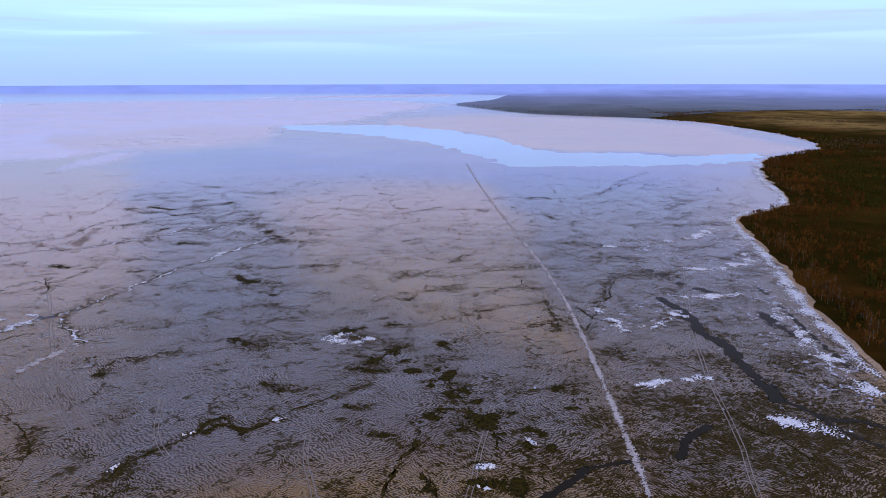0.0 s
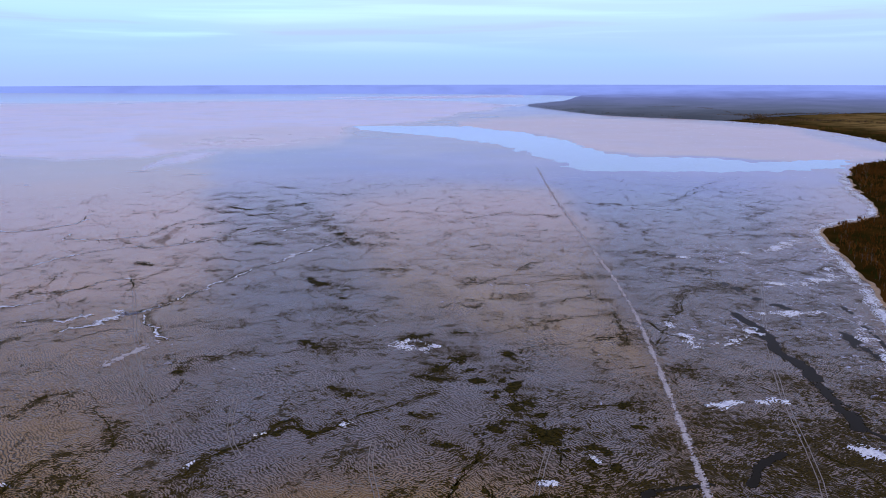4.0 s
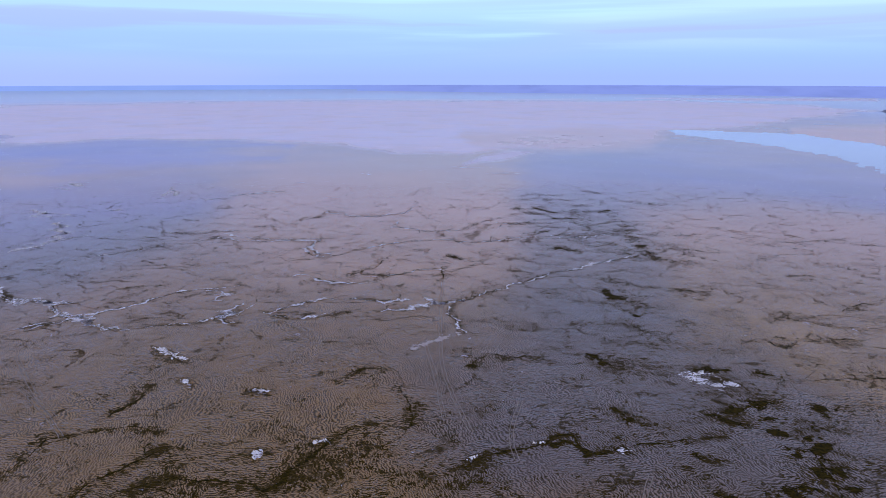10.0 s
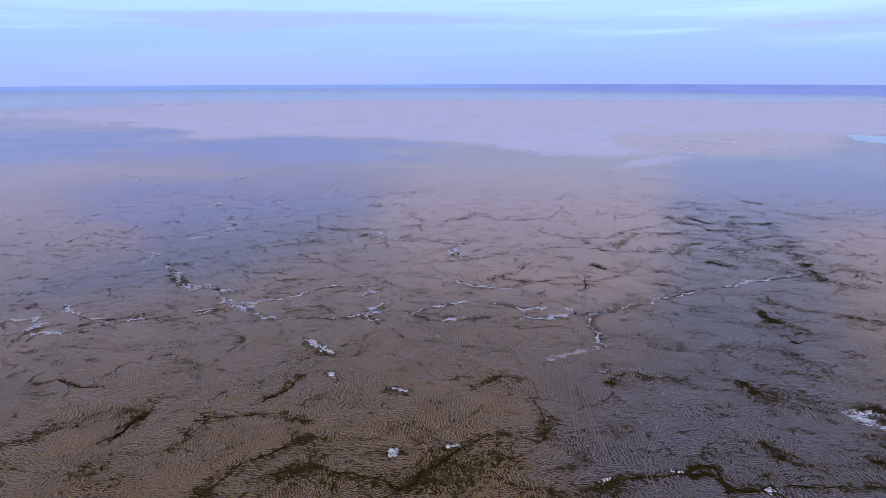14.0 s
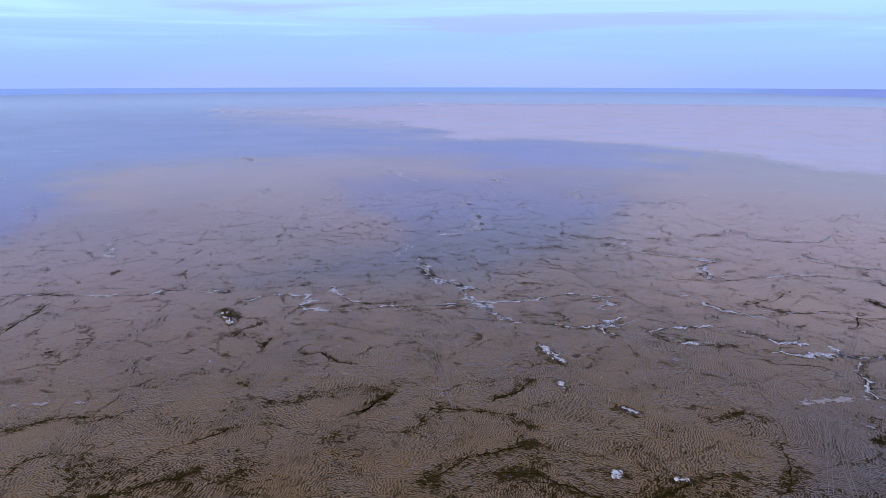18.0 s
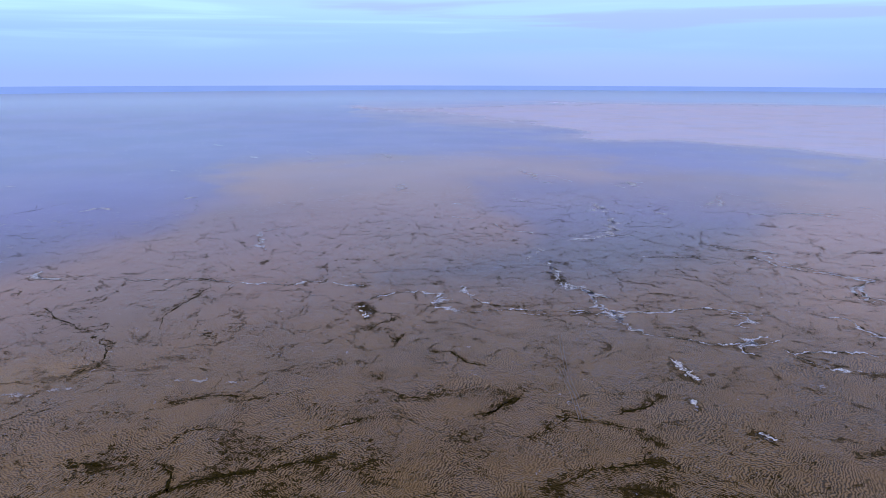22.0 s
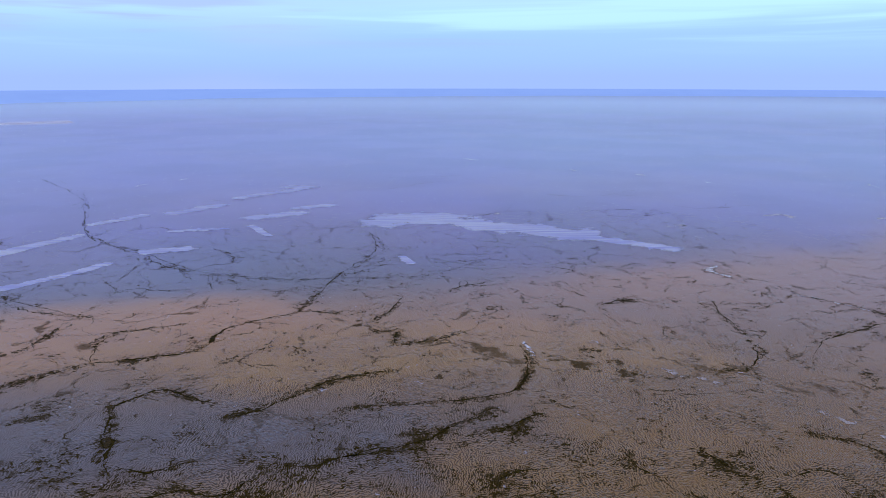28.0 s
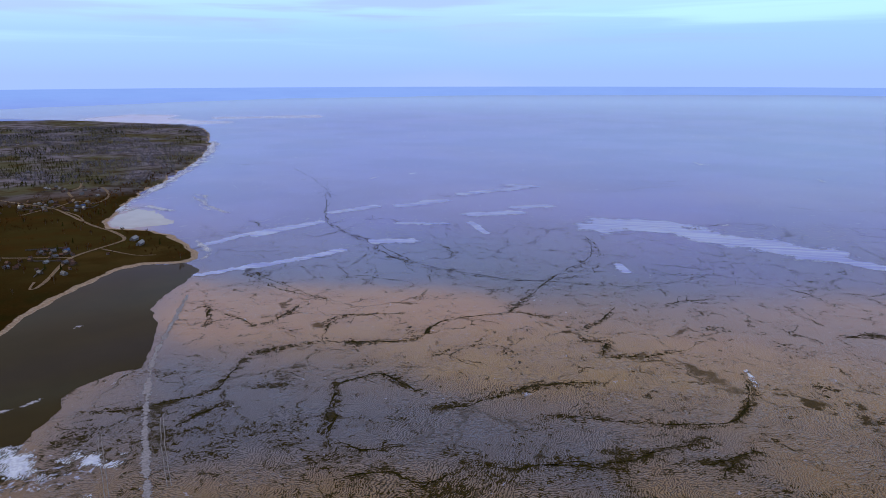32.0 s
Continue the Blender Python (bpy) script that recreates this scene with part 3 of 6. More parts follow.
crack([(-180, 337), (-178, 360), (-167, 358)], 1.2, .8, 5)
pool([(-179, 336), (-179, 344)], 2.4, 2)

# west
thin_snow([(-430, -152), (-426, -139), (-423, -131)], 3.0, 1.4)
thin_snow([(-427, -125), (-426, -111)], 2.4, 1.8)
thin_snow([(-421, -51), (-416, -33)], 2.4, 1.9)
thin_snow([(-410, -18), (-405, 3)], 2.2, 2.0)
crack([(-328, 111), (-329, 125), (-344, 144), (-352, 136)], 1.2, .9, 5)
crack([(-292, -56), (-300, -41), (-303, -8), (-304, 14), (-306, 31)], 1.8, 1.0, 6)
crack([(-335, -95), (-330, -80), (-326, -77)], 1.6, .9, 4)
crack([(-322, -48), (-311, -43), (-296, -46)], .9, .8, 4)
crack([(-313, -3), (-331, 16), (-335, 34), (-342, 57)], .7, .7, 5)
crack([(-291, -83), (-293, -61), (-282, -29)], 1.4, .9, 6)
crack([(-389, -48), (-394, -28), (-382, -1)], .7, .6, 5)
crack([(-373, 70), (-356, 83), (-356, 110)], .6, .6, 5)
lay("wet", [(-301, -80), (-301, -14), (-302, 56)], 45, .30)
snow([(-1008, 123), (-991, 180)], 4, 1.2)
snow([(-997, 276), (-982, 350)], 3, 1.2)

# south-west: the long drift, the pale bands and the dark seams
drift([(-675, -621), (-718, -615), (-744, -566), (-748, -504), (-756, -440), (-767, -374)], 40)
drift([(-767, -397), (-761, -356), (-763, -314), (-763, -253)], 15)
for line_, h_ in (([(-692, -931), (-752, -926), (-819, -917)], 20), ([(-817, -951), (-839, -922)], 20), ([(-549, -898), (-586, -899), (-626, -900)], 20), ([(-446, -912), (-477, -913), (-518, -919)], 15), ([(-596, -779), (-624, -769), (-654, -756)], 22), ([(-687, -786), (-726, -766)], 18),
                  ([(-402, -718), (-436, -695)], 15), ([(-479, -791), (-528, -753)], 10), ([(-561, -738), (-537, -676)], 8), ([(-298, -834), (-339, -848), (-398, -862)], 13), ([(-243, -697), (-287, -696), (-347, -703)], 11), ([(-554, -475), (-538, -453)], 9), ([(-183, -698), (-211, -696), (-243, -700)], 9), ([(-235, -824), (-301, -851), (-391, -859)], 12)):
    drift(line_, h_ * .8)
crack([(-152, -470), (-170, -467), (-201, -463), (-226, -442), (-254, -425), (-274, -426), (-290, -442), (-317, -444), (-339, -435), (-368, -427), (-377, -403)], 1.5, .75, 5)
crack([(-207, -463), (-231, -503), (-255, -500), (-290, -478)], .8, .7, 4)
crack([(-233, -673), (-240, -624), (-247, -570)], 1.0, .7, 4)
crack([(-543, -1132), (-430, -915), (-388, -810), (-403, -744), (-384, -628), (-398, -556), (-431, -496), (-468, -456), (-513, -408), (-607, -396)], .9, .5, 5)
crack([(-365, -430), (-406, -454), (-465, -483), (-510, -495), (-568, -521), (-626, -593)], .9, .7, 6)
crack([(-383, -364), (-418, -371), (-451, -392)], .8, .8, 4)
crack([(-368, -348), (-379, -332), (-351, -317)], 1.3, .9, 4)
crack([(-353, -315), (-376, -303), (-413, -289)], .9, .8, 4)
crack([(-135, -413), (-150, -406)], 1.0, .8, 4)
crack([(-150, -341), (-163, -363), (-180, -389), (-194, -387), (-211, -384), (-214, -353), (-218, -343)], 1.5, 1.0, 5)
crack([(-211, -322), (-233, -315), (-253, -313), (-288, -308), (-317, -291)], 1.3, .95, 5)
crack([(-258, -275), (-278, -261), (-290, -245), (-305, -230), (-320, -216), (-337, -206), (-359, -211), (-386, -222), (-409, -243)], 1.4, .95, 5)
crack([(-218, -239), (-237, -233), (-242, -222), (-262, -215), (-290, -208), (-304, -202)], 1.3, .95, 6)
crack([(-527, -236), (-554, -227), (-555, -212)], .9, .7, 5)
crack([(-556, -433), (-583, -409), (-607, -396)], .7, .6, 6)
crack([(-292, -190), (-305, -183), (-286, -177)], 1.2, .9, 5)
crack([(-339, -50), (-353, -40), (-350, -27)], 1.3, .9, 5)
crack([(-311, -123), (-298, -114), (-298, -97)], .8, .8, 5)
crack([(-245, -161), (-256, -163), (-271, -151)], .8, .8, 5)
pool([(-332, -93), (-331, -80)], 2.0, 1.6)
pool([(-428, -202), (-432, -193)], 3.0, 2.0)
snow([(-414, -245), (-396, -225)], 2.0, 1.6)
crack([(-37, -441), (-50, -434), (-69, -423), (-89, -424), (-111, -425), (-127, -442), (-144, -461)], 1.2, .9, 5)
crack([(-68, -384), (-85, -394), (-99, -401), (-111, -402)], 1.5, .95, 5)
crack([(-169, -370), (-156, -349), (-144, -335), (-139, -320)], 1.6, 1.0, 5)
crack([(-137, -414), (-152, -406)], 1.2, .8, 4)
crack([(-160, -595), (-153, -564), (-145, -548)], .9, .8, 4)
crack([(-165, -568), (-172, -551), (-175, -522)], .9, .8, 4)
crack([(-185, -524), (-203, -532), (-222, -545)], .9, .8, 4)
crack([(-198, -257), (-205, -245), (-222, -240), (-241, -221), (-251, -210)], 1.6, .95, 5)
crack([(-256, -229), (-266, -217), (-292, -208), (-309, -205)], 1.2, .9, 5)
crack([(-290, -190), (-312, -182), (-322, -181)], 1.0, .9, 5)
crack([(-144, -324), (-151, -304), (-169, -298)], 1.0, .8, 6)
crack([(-129, -287), (-152, -283), (-162, -257), (-175, -260)], 1.6, .9, 6)
crack([(-151, -259), (-179, -260)], 1.4, .9, 6)
lay("wet", [(-97, -343), (-152, -271), (-223, -225)], 40, .34)
lay("snow", [(4, -377), (-23, -376)], 16, .75)
snow([(1, -406), (-6, -376), (-15, -354)], 11.0, 1.9)
snow([(-28, -387), (-39, -374)], 6, 2.2)

seam([(-7, 341), (3, 320), (9, 305), (16, 284), (23, 274), (29, 269), (42, 267), (51, 262)], 1.3, 0.1, 0.9)
seam([(-12, 280), (-12, 265), (-16, 254), (-21, 240), (-22, 228)], 1.3, 0.1, 0.9)
seam([(-12, 256), (-8, 244), (-4, 228)], 1.2, 0.1, 0.9)
seam([(27, 261), (15, 255), (3, 247)], 1.0, 0.1, 0.9)
seam([(27, 254), (34, 246), (41, 235)], 1.0, 0.1, 0.9)
seam([(32, 317), (46, 320), (64, 324), (73, 326)], 1.2, 0.1, 0.9)
seam([(76, 373), (62, 368), (49, 362)], 1.0, 0.1, 0.9)
seam([(85, 372), (97, 366), (103, 367)], 1.4, 0.1, 0.9)
seam([(29, 399), (44, 407), (62, 414), (81, 421)], 1.0, 0.1, 0.9)
# seams traced over the whole lake: dark cracks, many lined with white
seam([(-476, 201), (-466, 229), (-461, 255), (-459, 272), (-452, 295), (-452, 320), (-449, 344), (-438, 361), (-428, 374), (-419, 390)], 1.1, 0.5, 0.8)
seam([(-605, 289), (-585, 275), (-549, 270), (-532, 267), (-519, 276), (-502, 284), (-487, 291)], 1.2, 1, 0.8)
seam([(-502, 277), (-479, 268), (-465, 271), (-449, 270), (-428, 266), (-412, 269)], 1.2, 1, 0.8)
seam([(-412, 269), (-403, 284), (-389, 296), (-377, 307), (-375, 320), (-376, 332), (-372, 342), (-377, 355)], 1.4, 0.7, 0.95)
seam([(-351, 347), (-347, 367), (-343, 382), (-328, 397)], 1.4, 0.7, 0.95)
seam([(-431, 358), (-425, 370), (-408, 367), (-409, 342), (-401, 354)], 1.6, 1, 0.9)
seam([(-380, 355), (-378, 345), (-370, 332), (-367, 319), (-356, 322)], 1.6, 1, 0.9)
seam([(-359, 347), (-343, 345), (-328, 347), (-313, 360), (-303, 379)], 1.5, 0.3, 1)
seam([(-321, 406), (-305, 410), (-293, 415), (-279, 426)], 1.4, 1, 0.9)
seam([(-287, 393), (-273, 401), (-266, 411), (-263, 425), (-255, 431), (-244, 447)], 1.4, 1, 0.9)
seam([(-274, 434), (-262, 431), (-251, 437), (-244, 447)], 1.4, 1, 0.9)
seam([(-244, 447), (-239, 464), (-233, 481), (-225, 512), (-216, 550)], 1.1, 0.5, 0.9)
seam([(-246, 429), (-232, 409), (-220, 396), (-210, 382)], 1.3, 0.35, 1)
seam([(-403, 428), (-394, 439), (-378, 428), (-363, 431), (-362, 420), (-347, 436), (-335, 450)], 1.0, 0.6, 0.8)
seam([(-409, 540), (-400, 567), (-389, 581), (-370, 606), (-351, 619)], 1.0, 0.6, 0.8)
seam([(-343, 612), (-321, 625), (-306, 647), (-275, 678), (-253, 716)], 1.0, 0.6, 0.8)
seam([(-335, 450), (-334, 465), (-325, 486), (-318, 507), (-306, 508)], 0.9, 0.1, 0.8)
seam([(-363, 456), (-362, 483), (-369, 514), (-370, 534)], 0.9, 0.1, 0.8)
seam([(-468, 663), (-450, 663), (-445, 636), (-429, 640), (-402, 640), (-384, 653), (-369, 663)], 1.0, 0.8, 0.7)
seam([(-581, 682), (-549, 667), (-515, 668), (-492, 684), (-479, 715), (-496, 770)], 1.0, 0.8, 0.7)
seam([(-579, 501), (-554, 502), (-522, 504), (-505, 520), (-466, 543)], 1.0, 0.8, 0.7)
seam([(-467, 530), (-445, 501), (-423, 488), (-416, 500)], 1.0, 0.8, 0.7)
seam([(-369, 663), (-371, 706), (-366, 741), (-352, 772)], 0.9, 0.25, 0.8)
seam([(-355, 717), (-332, 729), (-317, 759)], 0.9, 0.25, 0.8)
seam([(-426, 483), (-436, 471), (-460, 473)], 0.9, 0.25, 0.8)
seam([(-606, 434), (-589, 452), (-573, 472), (-573, 495)], 0.9, 0.25, 0.8)
seam([(-576, 557), (-562, 598), (-555, 641)], 0.9, 0.25, 0.8)
seam([(-697, 348), (-698, 371), (-701, 398), (-716, 418), (-751, 429), (-769, 452), (-791, 457)], 1.4, 1, 0.4)
seam([(-886, 472), (-861, 485), (-850, 464), (-818, 491)], 1.4, 1, 0.4)
seam([(-1138, 498), (-1099, 518)], 1.2, 0.9, 0.3)
seam([(-1196, 550), (-1167, 563)], 1.2, 0.9, 0.3)
seam([(-1135, 555), (-1094, 555)], 1.2, 0.9, 0.3)
seam([(-1047, 608), (-1007, 615)], 1.2, 0.9, 0.3)
seam([(-1079, 654), (-1012, 639)], 1.2, 0.9, 0.3)
seam([(-828, 647), (-893, 700)], 1.2, 0.9, 0.3)
seam([(-837, 629), (-812, 629)], 1.2, 0.9, 0.3)
seam([(-940, 741), (-889, 739)], 1.2, 0.9, 0.3)
seam([(-871, 729), (-823, 741)], 1.2, 0.9, 0.3)
seam([(-793, 648), (-752, 664), (-765, 697), (-735, 736), (-700, 753)], 1.2, 0.9, 0.3)
seam([(-812, 538), (-786, 551)], 1.2, 0.9, 0.3)
seam([(-938, 390), (-944, 409)], 1.2, 0.9, 0.3)
seam([(-661, 1137), (-584, 1170)], 1.2, 0.9, 0.3)
seam([(-720, 975), (-754, 987)], 1.2, 0.9, 0.3)
seam([(-774, 840), (-747, 844)], 1.2, 0.9, 0.3)
seam([(-672, 845), (-646, 829)], 1.2, 0.9, 0.3)
seam([(-620, 766), (-631, 742)], 1.2, 0.9, 0.3)
seam([(-562, 795), (-551, 808)], 1.2, 0.9, 0.3)
seam([(-505, 1122), (-560, 1102)], 1.2, 0.9, 0.3)
seam([(-307, 521), (-287, 491), (-287, 481)], 1.2, 0.2, 0.9)
seam([(-220, 535), (-214, 558), (-200, 574), (-193, 599), (-185, 627), (-169, 645)], 1.0, 0.8, 0.8)
seam([(-304, 637), (-287, 662), (-263, 677), (-238, 706), (-217, 727)], 1.0, 0.35, 0.85)
seam([(-355, 722), (-336, 720), (-320, 737), (-302, 747), (-279, 765)], 1.0, 0.35, 0.85)
seam([(-352, 464), (-331, 472), (-325, 489), (-316, 505), (-300, 511)], 1.0, 0.35, 0.85)
seam([(-415, 935), (-359, 933)], 1.0, 0.35, 0.85)
seam([(-345, 985), (-315, 998)], 1.0, 0.35, 0.85)
seam([(-236, 950), (-193, 933), (-279, 933)], 1.0, 0.35, 0.85)
seam([(-139, 548), (-123, 558), (-98, 556), (-75, 558), (-63, 582), (-47, 587)], 0.8, 0.05, 0.8)
seam([(-169, 748), (-146, 762), (-137, 783), (-110, 781), (-76, 760)], 0.8, 0.05, 0.8)
seam([(-70, 767), (-46, 785), (-21, 807), (1, 834)], 0.8, 0.05, 0.8)
seam([(13, 805), (33, 817), (50, 797)], 0.8, 0.05, 0.8)
seam([(-31, 538), (-30, 525), (-4, 523), (18, 526), (32, 538), (54, 543), (70, 545)], 0.8, 0.05, 0.8)
seam([(-16, 482), (0, 496), (18, 501)], 0.8, 0.05, 0.8)
seam([(-49, 461), (-40, 473), (-23, 464), (-18, 479)], 0.8, 0.05, 0.8)
seam([(25, 436), (39, 453), (54, 456), (70, 461)], 0.8, 0.05, 0.8)
seam([(5, 560), (15, 587), (32, 598)], 0.8, 0.05, 0.8)
seam([(57, 524), (65, 509), (58, 495), (33, 485)], 0.8, 0.05, 0.8)
seam([(-106, 798), (-95, 821)], 0.8, 0.05, 0.8)
seam([(-8, 915), (10, 925)], 0.8, 0.05, 0.8)
seam([(93, 770), (114, 784), (121, 747)], 0.8, 0.05, 0.8)
seam([(134, 687), (137, 736), (171, 755)], 0.8, 0.05, 0.8)
seam([(205, 918), (286, 1077), (334, 1142)], 0.8, 0.05, 0.8)
seam([(181, 836), (217, 877), (235, 866)], 0.8, 0.05, 0.8)
seam([(191, 716), (224, 732), (247, 714)], 0.8, 0.05, 0.8)
seam([(167, 641), (195, 650), (230, 645)], 0.8, 0.05, 0.8)
seam([(133, 524), (121, 498), (111, 465), (100, 458), (89, 464)], 1.3, 0.1, 1)
seam([(90, 447), (92, 430), (98, 420), (112, 414)], 1.3, 0.1, 1)
seam([(70, 463), (72, 424), (70, 404)], 1.3, 0.1, 1)
seam([(-603, 75), (-599, 86), (-584, 95)], 1.4, 1, 0.8)
seam([(-555, 139), (-542, 152), (-522, 151), (-519, 139), (-501, 151), (-493, 165)], 1.4, 1, 0.8)
seam([(-561, 180), (-534, 177), (-515, 180)], 1.4, 1, 0.8)
seam([(-613, 289), (-567, 275), (-542, 271), (-521, 281), (-496, 278), (-493, 293)], 1.4, 1, 0.8)
seam([(-503, 277), (-480, 266), (-465, 268), (-429, 268), (-417, 270)], 1.4, 1, 0.8)
seam([(-552, 99), (-556, 112), (-559, 124), (-555, 139)], 1.0, 0.5, 0.9)
seam([(-492, 165), (-489, 192), (-480, 215), (-471, 244), (-463, 259)], 1.0, 0.5, 0.9)
seam([(-515, 180), (-502, 189), (-498, 198)], 1.0, 0.5, 0.9)
ridge([(-536, 84), (-525, 87), (-513, 87), (-502, 84)], 1.7, 1.5)
seam([(-475, 79), (-486, 88), (-495, 106)], 1.4, 0.2, 1)
seam([(-437, 90), (-451, 96), (-460, 104)], 1.4, 0.2, 1)
seam([(-422, 116), (-418, 127), (-399, 130), (-390, 141)], 1.4, 0.2, 1)
seam([(-713, 402), (-747, 438), (-793, 453), (-795, 469)], 1.3, 1, 0.3)
seam([(-905, 483), (-863, 489), (-823, 494)], 1.3, 1, 0.3)
seam([(-828, 622), (-871, 671), (-922, 734)], 1.3, 1, 0.3)
seam([(-581, 516), (-557, 512), (-538, 513)], 1.3, 1, 0.3)
seam([(-953, 289), (-953, 307)], 1.3, 1, 0.3)
seam([(-1086, 234), (-1160, 261)], 1.3, 1, 0.3)
seam([(-820, 537), (-787, 554)], 1.0, 0.7, 0.3)
seam([(-973, 391), (-936, 398)], 1.0, 0.7, 0.3)
seam([(-1635, 312), (-1526, 324)], 1.0, 0.7, 0.3)
seam([(-1267, 529), (-1153, 513)], 1.0, 0.7, 0.3)
seam([(-1090, 348), (-1102, 367)], 1.0, 0.7, 0.3)
seam([(-867, 266), (-841, 290)], 1.0, 0.7, 0.3)
seam([(-778, 679), (-752, 724), (-728, 767)], 1.0, 0.7, 0.3)
seam([(-716, 278), (-718, 296)], 1.0, 0.7, 0.3)
seam([(-631, 268), (-660, 300), (-675, 297)], 1.0, 0.7, 0.3)
seam([(-538, 513), (-505, 530), (-476, 552), (-464, 521), (-443, 493), (-415, 503)], 1.0, 0.4, 0.7)
seam([(-805, 297), (-766, 308), (-737, 324)], 1.0, 0.4, 0.7)
seam([(-610, 384), (-601, 413), (-589, 446)], 1.0, 0.4, 0.7)
seam([(-615, 261), (-603, 287)], 1.0, 0.4, 0.7)
seam([(-719, 362), (-704, 398), (-694, 437)], 1.0, 0.4, 0.7)
seam([(-643, 482), (-609, 506), (-575, 537)], 1.0, 0.4, 0.7)
seam([(-1057, 622), (-1067, 675)], 1.0, 0.4, 0.7)
seam([(-718, -196), (-694, -183), (-679, -172)], 1.3, 1, 0.5)
seam([(-824, 14), (-782, 11), (-741, 15)], 1.3, 1, 0.5)
seam([(-623, -13), (-619, 1), (-615, 13)], 1.3, 1, 0.5)
seam([(-607, 34), (-612, 49)], 1.3, 1, 0.5)
seam([(-606, 72), (-591, 87), (-586, 95)], 1.3, 1, 0.5)
seam([(-666, -112), (-654, -83), (-647, -56), (-643, -36), (-625, -13)], 1.0, 0.35, 0.8)
seam([(-809, 14), (-852, 25), (-856, 63)], 1.0, 0.35, 0.8)
seam([(-615, 13), (-607, 34)], 1.0, 0.35, 0.8)
seam([(-612, 49), (-606, 72)], 1.0, 0.35, 0.8)
seam([(-621, -37), (-589, -50), (-566, -66), (-541, -72)], 1.5, 0.1, 1)
seam([(-517, -113), (-501, -100), (-478, -95), (-455, -103), (-445, -115)], 1.5, 0.1, 1)
seam([(-585, -170), (-560, -142), (-533, -120)], 0.8, 0.05, 0.8)
seam([(-527, -240), (-551, -222)], 0.8, 0.05, 0.8)
seam([(-516, -47), (-490, -30)], 0.8, 0.05, 0.8)
seam([(-602, -279), (-613, -309), (-616, -343)], 0.8, 0.05, 0.8)
seam([(-1040, -356), (-1035, -298), (-1115, -245)], 0.8, 0.05, 0.8)
seam([(-896, -446), (-949, -415), (-984, -355)], 0.8, 0.05, 0.8)
seam([(-787, -548), (-823, -535), (-834, -486)], 0.8, 0.05, 0.8)
seam([(-1014, -909), (-1030, -833), (-1124, -799)], 0.8, 0.05, 0.8)
seam([(-1261, -808), (-1306, -725)], 0.8, 0.05, 0.8)
seam([(-1139, -87), (-1044, -63), (-984, -67)], 0.8, 0.05, 0.8)
seam([(-1345, -533), (-1328, -502)], 1.1, 0.9, 0.2)
seam([(-883, -303), (-884, -279)], 1.1, 0.9, 0.2)
seam([(-966, -241), (-964, -224)], 1.1, 0.9, 0.2)
seam([(-1096, -83), (-1118, -68)], 1.1, 0.9, 0.2)
seam([(-1460, -136), (-1423, -116)], 1.1, 0.9, 0.2)
seam([(-1978, -64), (-1940, -41)], 1.1, 0.9, 0.2)
seam([(-1658, 24), (-1610, 37)], 1.1, 0.9, 0.2)
seam([(-1549, 123), (-1614, 190)], 1.1, 0.9, 0.2)
seam([(-1735, 159), (-1675, 170)], 1.1, 0.9, 0.2)
seam([(-1145, 99), (-1167, 116)], 1.1, 0.9, 0.2)
seam([(-1313, -383), (-1306, -359)], 1.1, 0.9, 0.2)
seam([(-622, 70), (-624, 86)], 1.1, 0.9, 0.2)
seam([(-1031, -217), (-1070, -199), (-1037, -176)], 1.1, 0.9, 0.2)
seam([(-891, 13), (-890, 25)], 1.1, 0.9, 0.2)
seam([(-816, -530), (-830, -528)], 1.1, 0.9, 0.2)
seam([(-838, -257), (-829, -241)], 1.1, 0.9, 0.2)
seam([(-224, -679), (-231, -632), (-239, -590), (-252, -551)], 0.9, 0.05, 0.8)
seam([(-581, -1215), (-489, -1017), (-413, -881), (-396, -801), (-395, -737), (-378, -660), (-384, -604), (-399, -557)], 0.9, 0.05, 0.8)
seam([(-399, -557), (-416, -506), (-449, -478), (-491, -471), (-537, -488)], 0.9, 0.05, 0.8)
seam([(-620, -587), (-591, -538), (-555, -505)], 0.9, 0.05, 0.8)
seam([(-596, -164), (-553, -139)], 0.9, 0.05, 0.8)
seam([(-530, -235), (-560, -214)], 0.9, 0.05, 0.8)
seam([(-602, -1415), (-555, -1194), (-525, -1093)], 0.9, 0.05, 0.8)
seam([(-485, -1623), (-529, -1552), (-543, -1512)], 0.9, 0.05, 0.8)
seam([(-657, -960), (-660, -902), (-727, -913)], 0.9, 0.05, 0.8)
seam([(-386, -488), (-414, -472), (-421, -448)], 0.9, 0.05, 0.8)
seam([(-483, -366), (-509, -359), (-533, -345)], 0.9, 0.05, 0.8)
seam([(-453, -840), (-490, -830), (-481, -787)], 0.9, 0.05, 0.8)
seam([(-591, -700), (-611, -644), (-642, -633)], 0.9, 0.05, 0.8)
seam([(-756, -533), (-846, -538), (-861, -493)], 0.9, 0.05, 0.8)
seam([(-1009, -548), (-1030, -482), (-1098, -458)], 0.9, 0.05, 0.8)
seam([(-327, -953), (-318, -857)], 0.9, 0.05, 0.8)
seam([(-898, -799), (-999, -791), (-1098, -761)], 0.9, 0.05, 0.8)
seam([(-905, -399), (-920, -352), (-982, -331)], 0.9, 0.05, 0.8)
seam([(-299, -602), (-325, -584), (-342, -551)], 0.9, 0.05, 0.8)
seam([(-456, -675), (-449, -623), (-422, -598)], 0.9, 0.05, 0.8)
seam([(-331, -1192), (-308, -1102), (-297, -1053), (-310, -1007)], 1.1, 1, 0.1)
seam([(-297, -1053), (-310, -1057)], 1.1, 1, 0.1)
